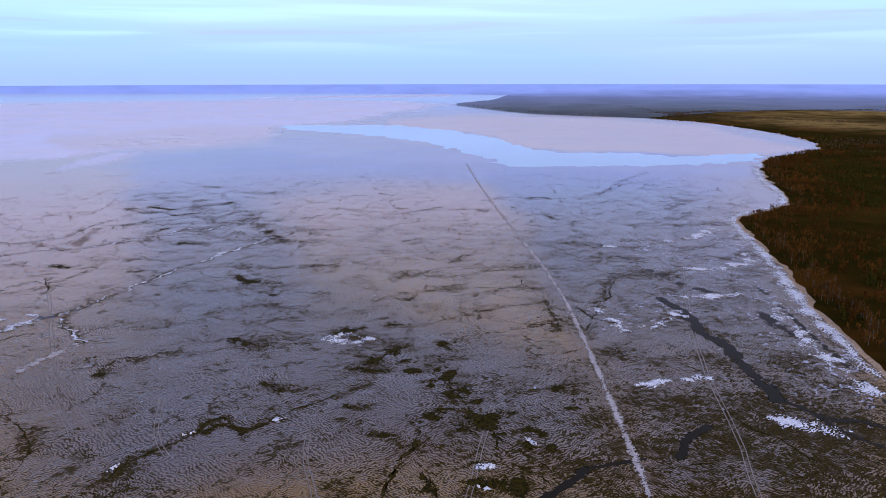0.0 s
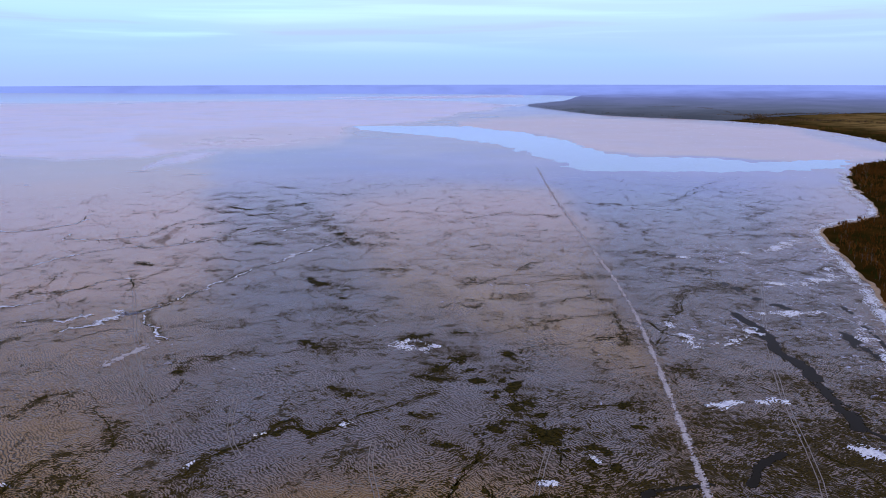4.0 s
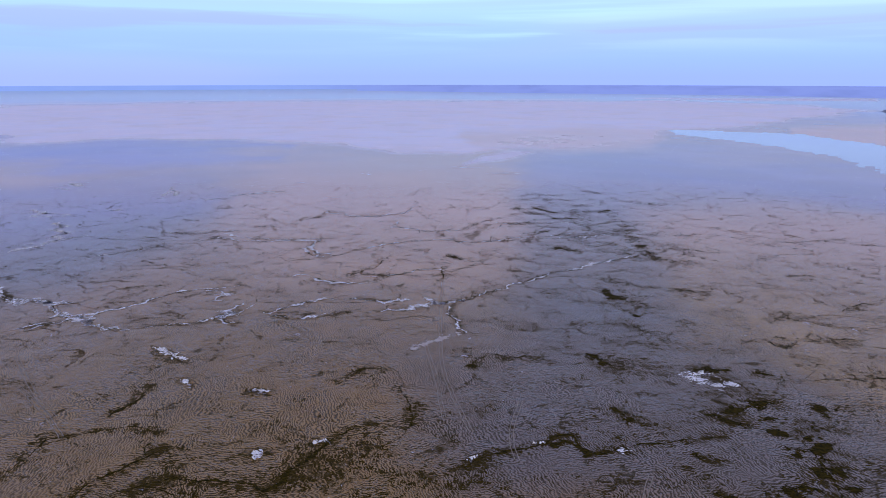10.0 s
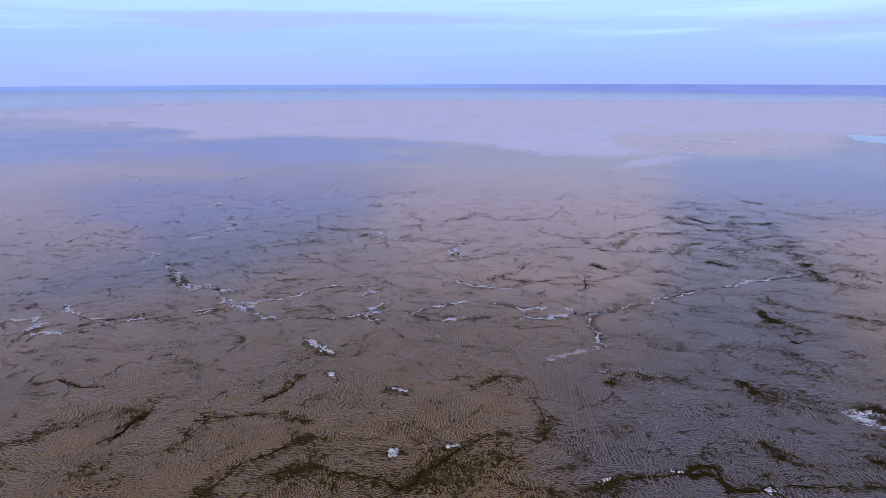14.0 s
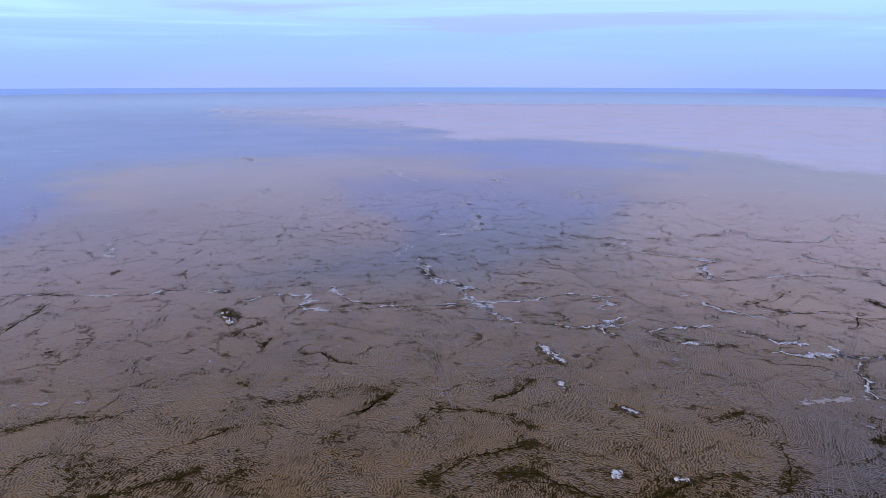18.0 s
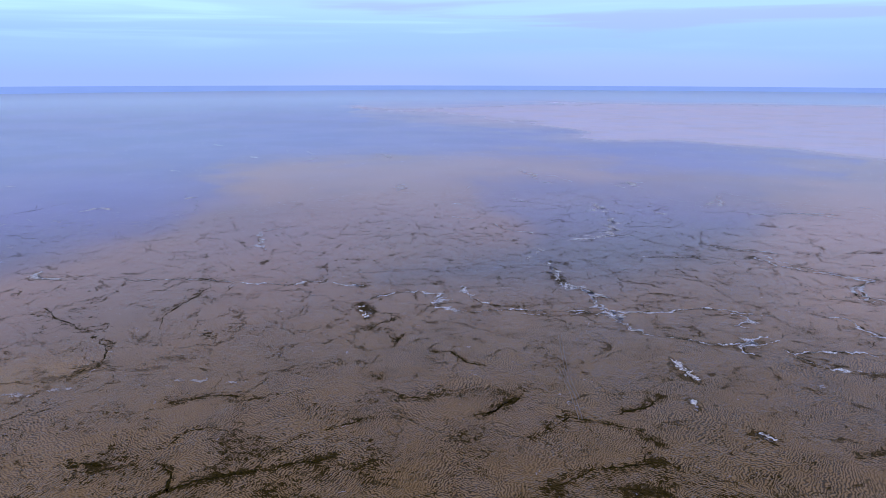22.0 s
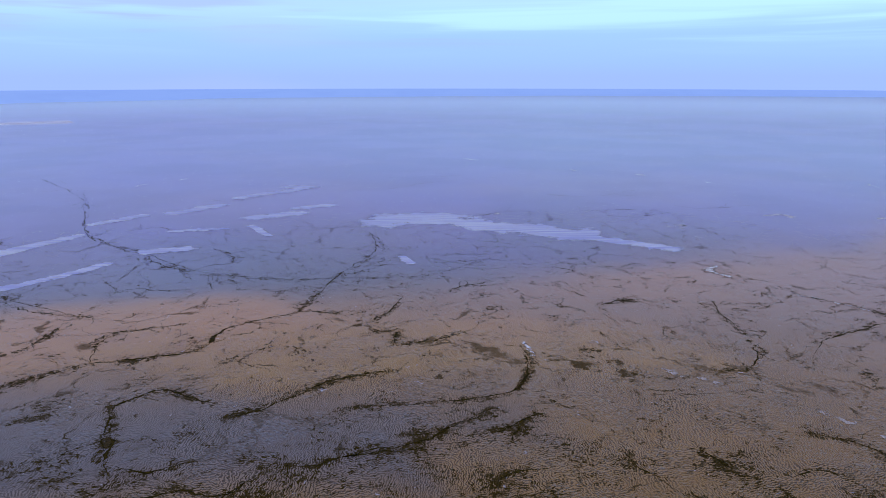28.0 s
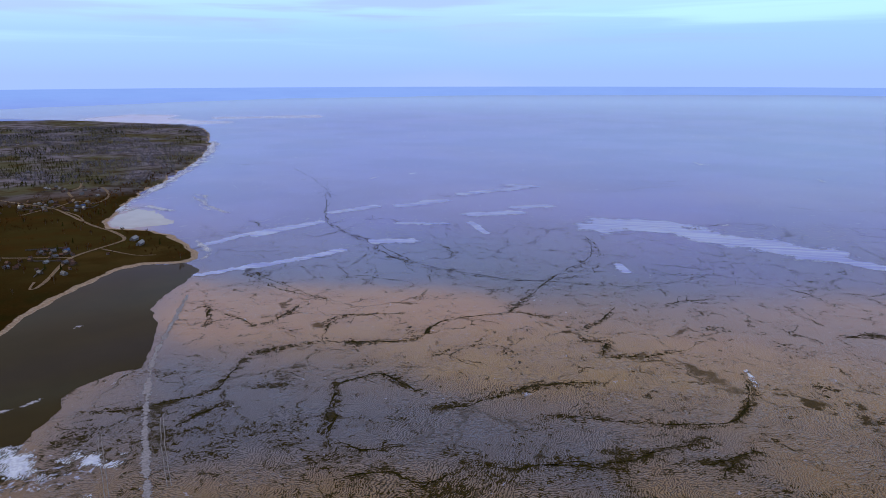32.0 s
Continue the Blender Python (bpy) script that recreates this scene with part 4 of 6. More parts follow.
seam([(-250, -1179), (-267, -1187)], 1.1, 1, 0.1)
seam([(-1367, -964), (-1348, -903)], 1.1, 1, 0.1)
seam([(-884, -293), (-916, -287), (-869, -277)], 1.1, 1, 0.1)
seam([(-852, -254), (-833, -242)], 1.1, 1, 0.1)
seam([(-1331, -661), (-1319, -638)], 1.1, 1, 0.1)
seam([(-654, -1171), (-680, -1186)], 1.1, 1, 0.1)
seam([(-748, -1183), (-773, -1192)], 1.1, 1, 0.1)
for line_ in ([(-630, 96), (-626, 124), (-626, 146), (-628, 167)], [(-639, 187), (-628, 213), (-619, 236), (-611, 263)]):
    patch("snow_drift", line_, 2.6, 1.0, WORN, .1, "faint streak of thin snow on the lake ice", "snow drift", "snow drifts on the ice", 12)
for line_, h_ in (([(-370, 813), (-335, 796)], 7), ([(-357, 833), (-312, 808)], 6), ([(-302, 780), (-278, 789)], 6), ([(-300, 688), (-286, 703)], 6), ([(-245, 640), (-225, 637)], 5), ([(-287, 837), (-265, 858)], 6), ([(-262, 783), (-233, 802)], 6), ([(-178, 690), (-156, 657)], 6), ([(-284, 947), (-233, 935)], 7), ([(-328, 559), (-308, 553)], 4), ([(-356, 996), (-320, 987)], 7)):
    pool(line_, h_, 2.2)
lay("wet", [(-380, 930), (-280, 800), (-180, 680)], 60, .5)

# the snow roads, and wheel tracks beside them
patch("snow_road", [(75, 212), (76, 228), (78, 261), (80, 307), (82, 355), (84, 409), (85, 466), (82, 557), (78, 605)], 1.9, .6, TRACK, .12, "straight packed white snow road over the ice", "snow road", "snow roads", 8)
patch("snow_road", [(79, 595), (74, 663), (64, 814), (53, 992), (42, 1265)], 2.1, .7, TRACK, .1, "straight packed white snow road over the ice", "snow road", "snow roads", 10)
patch("snow_road", [(-46, -318), (-48, -328), (-60, -385), (-72, -434), (-94, -507), (-122, -564), (-156, -638)], 2.4, .5, WORN, .1, "pale worn snow road beside the open bay", "snow road", "snow roads", 8)
RUTS = [[(116, 228), (128, 277), (135, 328), (150, 393), (165, 450), (200, 560)], [(-427, 211), (-389, 195), (-358, 184), (-330, 176)], [(9, 228), (15, 261), (23, 302)], [(-284, 481), (-233, 391), (-194, 327), (-163, 291), (-143, 270)], [(-47, 228), (-56, 252), (-59, 275)], [(-224, 357), (-192, 317), (-161, 275)],
        [(-32, -338), (-36, -373), (-41, -406)], [(-59, -331), (-65, -366), (-74, -406)], [(-113, 257), (-126, 276), (-136, 311)], [(-381, 187), (-340, 177), (-307, 166)]]

# ---- large patches of colour on the ice ----
AZ_DEG = np.degrees(AZ)
WARP_A = fractal(GX, GY, 300, 5) * 9.0
WARP_R = fractal(GY, GX, 240, 5) * 60.0


def zone(outline, rosy, grey, snowy, edge):
    """Sets what the ice is like inside an outline; its edge is so soft as an angle seen from the hovering place."""
    p = np.array([(a * 21.6, 210000 / d) for a, d in outline])
    edge, k = edge * (1.7 if edge > 8 else 1.0), min(edge / 14, 1)
    u, v = (AZ_DEG + WARP_A * k) * 21.6, 210000 / RR + WARP_R * k * np.clip(210000 / RR / 160, .25, 1)
    lo, hi = p.min(0) - edge * 2.5, p.max(0) + edge * 2.5
    m = (u > lo[0]) & (u < hi[0]) & (v > lo[1]) & (v < hi[1])
    d = dist_to(u[m], v[m], np.vstack([p, p[:1]])) * np.where(inside(u[m], v[m], p), 1, -1)
    w = np.clip(.5 + d / (2 * edge), 0, 1)
    w = w * w * (3 - 2 * w)
    for k, val in (("warm", rosy), ("blue", grey), ("pale", snowy)):
        FIELD[k][m] += (val - FIELD[k][m]) * w


# blue grows beyond 2.6 km: haze carried by the ice colour
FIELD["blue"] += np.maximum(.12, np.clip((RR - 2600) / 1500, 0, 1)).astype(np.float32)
FIELD["warm"] += .2
# what the ice is like, place by place: outline as (heading in degrees, distance), then rosy, grey-blue and snowy, and how soft its edge is
zone([(45.3, 1577), (24.1, 1404), (23.5, 599), (29.7, 476), (46.7, 548)], 0.75, 0, 0.12, 50)  # pinkish brown ice to the north-west
zone([(46.7, 548), (29.7, 476), (26.7, 388), (30.8, 312), (30.8, 254), (48.5, 298)], 0.12, 0.1, 0, 45)  # brown ice
zone([(22.4, 466), (2.2, 390), (-10.6, 362), (-18.4, 240), (35.6, 281), (34.5, 382), (28.6, 445)], 0, 0.5, 0, 60)  # grey ice under the hovering place
zone([(23.5, 599), (16.9, 653), (11.2, 571), (10.7, 456), (2.4, 420), (-1.9, 390), (-7.1, 354), (-12.5, 328), (-13.5, 270), (30.3, 254), (30.4, 311), (25.8, 387), (23.7, 464), (24.5, 548)], 0, 0.75, 0, 55)  # grey ice along the dark chain
zone([(23.2, 1124), (14.0, 1046), (16.0, 676), (12.2, 571), (23.6, 581)], 0, 0.5, 0, 40)  # grey ice behind it
zone([(-4.0, 1187), (-24.2, 1292), (-23.1, 776), (-34.2, 420), (-35.5, 280), (-19.8, 242), (-14.5, 324), (-11.4, 417), (-9.9, 486), (-6.9, 721)], 0, 0.65, 0, 30)  # grey shore ice
zone([(24.0, 1567), (16.8, 1615), (7.6, 1496), (0.4, 1390), (-5.3, 1255), (-19.5, 1455), (-20.0, 900), (-10.1, 856), (-5.1, 828), (-1.5, 998), (7.5, 1079), (14.0, 1105), (21.4, 1171), (23.6, 1285)], 0, 0.85, 0, 40)  # blue ice south of the flooded channel
zone([(14.0, 948), (-1.7, 942), (-6.9, 667), (-9.6, 486), (-10.5, 396), (-4.7, 400), (2.2, 431), (10.6, 568)], 0.6, 0, 0.06, 35)  # brown ice beside the snow road
zone([(4.3, 2088), (3.8, 2665), (-2.5, 2976), (-9.7, 2874), (-16.2, 2704), (-20.4, 2496), (-23.6, 2008), (-27.8, 1696), (-23.7, 1519), (-18.5, 1468), (-9.9, 1494), (-6.7, 1610), (-4.4, 1858), (-0.7, 2102)], 0.95, 0, 0.3, 5)  # rosy flats before the headland
zone([(94.8, 5134), (77.8, 4121), (66.8, 2604), (60.8, 2070), (50.4, 1975), (44.4, 1856), (42.3, 1691), (55.2, 1539), (62.1, 1472), (71.4, 1538), (84.3, 1477), (95.5, 1368)], 0, 0.85, 0, 14)  # blue ice to the west
zone([(114.1, 5099), (92.3, 4371), (92.6, 1420), (90.9, 1128), (99.3, 891), (106.7, 778), (116.1, 774)], 0, 0.75, 0, 25)  # blue ice to the south-west
zone([(80.2, 4994), (79.8, 1897), (93.6, 1283), (97.8, 946), (109.0, 786), (121.6, 652), (130.9, 630), (139.5, 594), (149.2, 620), (159.9, 673), (165.5, 734), (168.9, 770), (166.7, 6128)], 0, 0.92, 0, 22)  # blue ice to the south
zone([(92.7, 1195), (88.5, 1405), (76.9, 1496), (63.6, 1572), (59.4, 1425), (61.3, 1224), (76.9, 1120), (89.1, 1069)], 0.55, 0, 0.05, 20)  # rosy band to the west
zone([(69.6, 1076), (59.8, 1159), (49.2, 1102), (48.2, 866), (52.6, 732), (59.6, 631), (73.5, 621), (78.5, 615), (73.4, 683), (66.8, 747)], 0, 0.75, 0, 28)  # blue patch to the west
zone([(102.3, 463), (103.3, 508), (109.2, 529), (121.0, 534), (130.3, 542), (146.5, 581), (157.9, 645), (165.6, 704), (169.0, 592), (168.1, 512), (162.8, 495), (152.1, 468), (145.3, 408), (148.5, 409), (140.8, 405), (132.0, 417), (122.3, 433), (111.3, 427)], 0.95, 0, 0, 20)  # ochre band to the south
zone([(178.5, 435), (170.4, 519), (163.3, 462), (155.1, 410), (140.2, 373), (121.2, 383), (116.7, 331), (181.5, 368)], 0, .5, 0, 35)  # mauve ice to the south
zone([(170.4, 485), (155.6, 430), (145.4, 396), (130.3, 372), (127.9, 288), (171.9, 359)], 0, 0.8, 0, 40)  # grey ice by the bay
zone([(80.2, 5499), (80.0, 2744), (93.6, 1630), (116.4, 1542), (139.1, 1384), (156.5, 1581), (167.4, 1862), (166.8, 5743)], 0, 1, 0, 18)  # bluer ice far to the south, tinted as haze
zone([(79.9, 4090), (66.7, 4576), (57.7, 4599), (57.6, 2224), (66.8, 2699), (75.7, 3316)], .1, 0, .6, 12)  # thin snow at the western end of the field
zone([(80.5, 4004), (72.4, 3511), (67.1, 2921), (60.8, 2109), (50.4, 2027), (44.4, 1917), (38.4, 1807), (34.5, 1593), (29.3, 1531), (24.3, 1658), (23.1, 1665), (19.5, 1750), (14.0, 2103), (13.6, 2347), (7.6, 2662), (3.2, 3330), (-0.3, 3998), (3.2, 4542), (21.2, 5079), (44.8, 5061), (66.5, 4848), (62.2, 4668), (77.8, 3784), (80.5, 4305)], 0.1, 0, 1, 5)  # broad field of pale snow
zone([(28.3, 2074), (19.5, 2363), (13.6, 2268), (14.0, 1959), (19.5, 1649), (28.0, 1643)], 0.55, 0, 0.6, 10)  # ochre tinge on the pale snow
zone([(28.9, 1322), (25.8, 1413), (23.1, 1587), (24.9, 1597), (27.6, 1497)], 0, 0, 0.8, 3)  # tongue of snow
zone([(171.8, 3621), (168.4, 3986), (165.1, 3762), (166.1, 3486), (163.7, 3249), (161.2, 3118), (163.7, 3055), (169.6, 3323)], 0, 0, 1, 2)  # far streak
zone([(162.4, 3537), (154.3, 3536), (154.3, 3389), (162.5, 3394)], 0, 0, .9, 2)  # far streak
zone([(19.8, 4759), (11.8, 5380), (11.8, 4996), (19.4, 4453)], 0, 0, 1, 2)  # far streak
zone([(15.6, 5776), (7.4, 6067), (-0.7, 6336), (-0.7, 5805), (7.4, 5434)], 0, 0, 1, 2)  # far streak
zone([(7.9, 4050), (4.3, 4455), (3.8, 4176), (6.5, 3807)], 0, 0, 1, 2)  # far streak
zone([(19.3, 4482), (14.0, 5357), (2.8, 4602), (2.8, 4292), (14.0, 4803)], 0, 0, 1, 2)  # far streak
for k_, size_, amount in (("warm", 160, .5), ("blue", 220, .35)):
    FIELD[k_] = np.clip(FIELD[k_] + fractal(GX, GY, size_, 4) * amount * np.clip(2500 / RR, 0, 1), 0, 1).astype(np.float32)
south = np.clip((AZ_DEG - 40) / 80, 0, 1) * (AZ_DEG < 190)
FIELD["wet"] = np.maximum(FIELD["wet"], (.5 + .3 * np.clip((AZ_DEG - 25) / 20, 0, 1)) * np.clip(fractal(GX, GY, 75, 3) * 2.6 + .42, 0, 1) * np.clip((400 - RR) / 130, 0, 1)).astype(np.float32)
FIELD["wet"] = np.maximum(FIELD["wet"], .9 * blob(170, 270, 100, 110) + .45 * blob(50, 240, 80, 85)).astype(np.float32)
# calm rises with distance; above 1 it brings in the haze blue
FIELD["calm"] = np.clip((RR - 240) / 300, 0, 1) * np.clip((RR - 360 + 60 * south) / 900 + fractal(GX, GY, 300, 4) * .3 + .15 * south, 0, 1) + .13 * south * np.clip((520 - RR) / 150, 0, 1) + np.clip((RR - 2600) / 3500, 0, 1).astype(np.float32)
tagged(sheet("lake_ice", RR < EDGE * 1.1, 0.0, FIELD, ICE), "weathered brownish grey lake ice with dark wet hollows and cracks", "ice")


def land_z(x, y, d):
    return np.where(d < 0, d * .12, np.minimum(d * .09, 2.2) + np.clip(d - 25, 0, 400) * .012 + np.clip(fractal(x, y, 120) * 4, -1, 3) * np.clip(d / 60, 0, 1))


rise = land_z(GX, GY, sd)
HAZE_R = np.where(AZ_DEG < 90, 3600 - 1300 * np.clip((AZ_DEG + 26) / 16, 0, 1), 3600.0)
field = np.clip(1.2 * blob(1950, 3050, 750, 330, 20) + 1.1 * blob(1250, 2300, 170, 330, 10), 0, 1)
meadow = np.clip(blob(-110, -830, 110, 130) + blob(-130, -1180, 110, 190) + .8 * blob(-180, -890, 60, 80) + .7 * blob(-60, -1000, 90, 60), 0, 1)
sand = np.exp(-((sd - 1.5) / np.where(GY > 0, 2.8, np.where(GY > -1060, 7.5, 4.5))) ** 2)
tagged(sheet("ground", (sd > -14 - RR * .01) & (RR < HAZE_R + 100), rise, {"field": field, "meadow": meadow, "shore": sand, "litter": np.clip((-GY - 1230) / 150, 0, 1) * (GX < 600)}, LAND), "brown spring ground with scrub behind a narrow sandy beach", "ground")
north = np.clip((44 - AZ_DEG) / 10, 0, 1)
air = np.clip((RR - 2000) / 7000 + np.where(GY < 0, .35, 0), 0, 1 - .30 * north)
shelf = np.where(sd > -100, rise + np.clip((RR - HAZE_R - 50) / 300, 0, 1) * np.clip(sd * .1, 0, 7), -20)
far_z = np.maximum(np.where(near, shelf, -20), np.clip(far_sd * .035, -20, 40))
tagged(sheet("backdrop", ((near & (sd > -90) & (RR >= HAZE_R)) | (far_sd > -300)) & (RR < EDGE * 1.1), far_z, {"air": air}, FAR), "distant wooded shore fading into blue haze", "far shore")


# ---- building with arrays ----
def mesh_of(name, co, faces, mats, index=None, smooth_=False):
    me = bpy.data.meshes.new(name)
    me.from_pydata(np.asarray(co).tolist(), [], np.asarray(faces).tolist() if not isinstance(faces, list) else faces)
    for m in mats:
        me.materials.append(m)
    if index is not None:
        me.polygons.foreach_set("material_index", index)
    if smooth_:
        me.polygons.foreach_set("use_smooth", np.ones(len(me.polygons), bool))
    me.update()
    return me


def local_net(line, margin, finer=2.0):
    """A polar net over the surroundings of a line."""
    p = np.array(line, float)
    az = (np.degrees(np.arctan2(-p[:, 0], p[:, 1])) + 90) % 360 - 90
    r = np.hypot(p[:, 0], p[:, 1])
    m = np.degrees(margin / r.min())
    A = np.radians(np.arange(az.min() - m, az.max() + m, .17 / finer))
    lo, hi = max(r.min() - margin, 60), r.max() + margin
    n = max(int((1 / lo - 1 / hi) / (1.6e-5 / finer)), 4)
    A, R = np.meshgrid(A, 1 / np.linspace(1 / lo, 1 / hi, n))
    return -np.sin(A) * R, np.cos(A) * R


def cells(keep):
    return keep[:-1, :-1] & keep[1:, :-1] & keep[1:, 1:] & keep[:-1, 1:]


def net_mesh(name, x, y, z, cell, mat, edge=None):
    nr, na = x.shape
    i = np.arange(nr * na).reshape(nr, na)
    q = np.stack([i[:-1, :-1], i[1:, :-1], i[1:, 1:], i[:-1, 1:]], -1)[cell]
    if not len(q):
        return None
    used, idx = np.unique(q, return_inverse=True)
    X, Y, Z = bowl(x, y, z)
    co = np.stack([X, Y, Z], -1).reshape(-1, 3)[used]
    me = mesh_of(name, co, idx.reshape(-1, 4), [mat if edge is None else SOFT[mat.name]], smooth_=True)
    if edge is not None:
        me.attributes.new("edge", "FLOAT", "POINT").data.foreach_set("value", edge.reshape(-1)[used].astype(np.float32))
    return me


def pieces(mask, most):
    """The largest separate pieces of a mask."""
    ids = np.where(mask, np.arange(1, mask.size + 1).reshape(mask.shape), 0)
    while True:
        new_ids = ids.copy()
        for ax in (0, 1):
            for sh in (1, -1):
                m = np.roll(new_ids, sh, ax)
                edge = [slice(None)] * 2
                edge[ax] = 0 if sh == 1 else -1
                m[tuple(edge)] = 0
                new_ids = np.where(mask, np.maximum(new_ids, m), 0)
        if (new_ids == ids).all():
            break
        ids = new_ids
    v, n = np.unique(ids[ids > 0], return_counts=True)
    return [ids == v[k] for k in np.argsort(-n)[:most] if n[k] > 9]


def build_patch(name, line, half, rag, mat, height, label, category, group, size):
    x, y = local_net(line, half * (1.4 + .5 * rag) + 2, 2.2)
    d = dist_to(x, y, line)
    f = (1 - .35 * min(rag, 2)) - d / half * (1 - .12 * min(rag, 2)) + fractal(x, y, size or half * 1.7, 5, .62) * rag * 2.2
    lift = .05 + .007 * (int(abs(line[0][0])) % 9)
    for piece in pieces(cells(f > -.55), most=22 if rag > 1 else 4):
        me = net_mesh(name, x, y, lift + height * np.clip(f * 1.5, 0, 1), piece, mat, f)
        if me:
            tagged(new(name, me), label, category, group)


def area(name, poly, rag, mat, label, category, z=.06, finer=1.5):
    p = np.array(poly, float)
    x, y = local_net(p, 10, finer)
    qx, qy = x + fractal(x, y, 25, 4) * rag, y + fractal(y, x, 25, 4) * rag
    me = net_mesh(name, x, y, np.full(x.shape, z), cells(inside(qx, qy, p)), mat)
    return tagged(new(name, me), label, category, kind="structure")


bay = [(-192, -715), (-160, -672), (-137, -645), (-118, -615), (-113, -572), (-104, -540), (-93, -514), (-82, -489), (-68, -492), (-53, -484), (-31, -469), (-22, -444), (-12, -431), (-5, -417), (2, -404), (8, -386)]
area("water", bay + [(60, -330), (110, -340), (90, -480), (35, -560)] + [(x + 12, y - 8) for x, y in SHORE_S[:9]] + [(-188, -757)], 9, BAY, "calm brown silty open water along the beach", "water", finer=3)
area("water", [(-155, -991), (-165, -1037), (-194, -1101), (-216, -1113), (-235, -1088), (-245, -1049), (-234, -1021), (-241, -991), (-219, -962), (-190, -961)], 38, POOL, "calm pool of open water by the village beach", "water", finer=3)
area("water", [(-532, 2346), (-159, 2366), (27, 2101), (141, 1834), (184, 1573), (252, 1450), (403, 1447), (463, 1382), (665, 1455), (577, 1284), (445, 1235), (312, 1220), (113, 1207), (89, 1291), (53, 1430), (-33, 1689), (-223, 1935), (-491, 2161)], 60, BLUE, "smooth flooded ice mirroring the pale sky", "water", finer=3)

for p_ in PATCHES:
    build_patch(*p_)
patch_line = np.array(SHORE_N[:20], float)
for a_, b_, h_ in ((0, 5, 4.5), (4, 9, 5.5), (8, 12, 6.5), (11, 16, 6.5), (15, 20, 9.0)):
    seg = smooth(patch_line[a_:b_ + 1] + np.array([-3.5, 1.0]), 1)
    build_patch("shore_ice", seg, h_, 1.1, SNOW, .5, "ragged white ice foot piled along the beach", "shore ice", "shore ice", 14)
for line_, h_ in (([(-175, -1100), (-194, -1140), (-231, -1211), (-288, -1306)], 8), ([(-288, -1306), (-344, -1410), (-460, -1635)], 11), ([(-466, -1657), (-548, -1835), (-660, -2143)], 14), ([(-193, -756), (-203, -763), (-214, -780), (-218, -809), (-219, -850)], 3.0), ([(-329, -1173), (-303, -1084), (-308, -1003)], 4), ([(-195, -1106), (-228, -1127), (-246, -1064)], 5)):
    build_patch("shore_ice", np.array(line_, float) + np.array([-8, 0]), h_ * 1.3, 1.15, SNOW, .5, "ragged white ice piled along the southern shore", "shore ice", "shore ice", 20)
for line_, h_ in (([(-128, -731), (-134, -717)], 2.5), ([(-38, -592), (-53, -600), (-66, -605)], 2.2), ([(2, -470), (-10, -470), (-21, -476)], 2.0)):
    build_patch("ice_floe", np.array(line_, float), h_, 1.8, TRACK, .15, "small rotten ice floe adrift in brown water", "ice floe", "ice floes in the bay", 6)


def build_crack(line, width):
    """A jagged ribbon of dark ice with gaps and side cracks."""
    rng = random.Random(int(line[0][0] * 7 + line[0][1] * 13))
    strands = [(line, width)]
    length = np.hypot(*np.diff(line, axis=0).T).sum()
    r0 = np.hypot(*line.mean(0))
    for _ in range(int(length / 30)):
        k = rng.randrange(1, len(line))
        d = line[k] - line[k - 1]
        a = math.atan2(d[1], d[0]) + rng.choice((-1, 1)) * rng.uniform(.4, 1.3)
        n = rng.uniform(6, 26) * (1 + r0 / 900)
        p = [line[k]]
        for _s in range(3):
            a += rng.uniform(-.6, .6)
            p.append(p[-1] + np.array([math.cos(a), math.sin(a)]) * n / 3)
        strands.append((np.array(p), width * .28))
    co, faces, edge = [], [], []
    for p, wd in strands:
        seg = np.hypot(*np.diff(p, axis=0).T)
        s = np.concatenate([[0], np.cumsum(seg)])
        t = np.linspace(0, s[-1], max(int(s[-1] / max(1.1, r0 * .003)), 3))
        x, y = np.interp(t, s, p[:, 0]), np.interp(t, s, p[:, 1])
        tx, ty = np.gradient(x), np.gradient(y)
        n = np.maximum(np.hypot(tx, ty), 1e-6)
        nx, ny = -ty / n, tx / n
        k = 1 + r0 / 500
        o = fractal(x, y, 14 * k, 4) * 5.0 * k + fractal(y, x, 3, 2) * 1.2
        e = np.sin(np.pi * np.clip(t / s[-1], 0, 1)) ** .4
        wl = wd * e * np.clip(.55 + fractal(x + 50, y, 11, 4, .7) * 4.6, .1, 2.6)
        wr = wd * e * np.clip(.45 + fractal(x, y + 90, 8, 4, .7) * 4.6, .1, 2.6)
        base = len(co)
        side = np.stack([o + wl * 1.6, o, o - wr * 1.6], -1)
        X, Y, Z = bowl(x[:, None] + nx[:, None] * side, y[:, None] + ny[:, None] * side, np.full((len(x), 3), .03))
        edge += np.tile([-.5, .75, -.5], len(x)).tolist()
        co += np.stack([X, Y, Z], -1).reshape(-1, 3).tolist()
        faces += [(base + 3 * i + k, base + 3 * i + k + 1, base + 3 * i + k + 4, base + 3 * i + k + 3) for i in range(len(x) - 1) for k in (0, 1)]
    if faces:
        me = mesh_of("ice_crack", co, faces, [SOFT[WET.name]])
        me.attributes.new("edge", "FLOAT", "POINT").data.foreach_set("value", edge)
        tagged(new("ice_crack", me), "dark jagged crack with wet edges in the lake ice", "crack", "cracks in the ice")


for line_, w_ in CRACKS:
    build_crack(line_, w_)


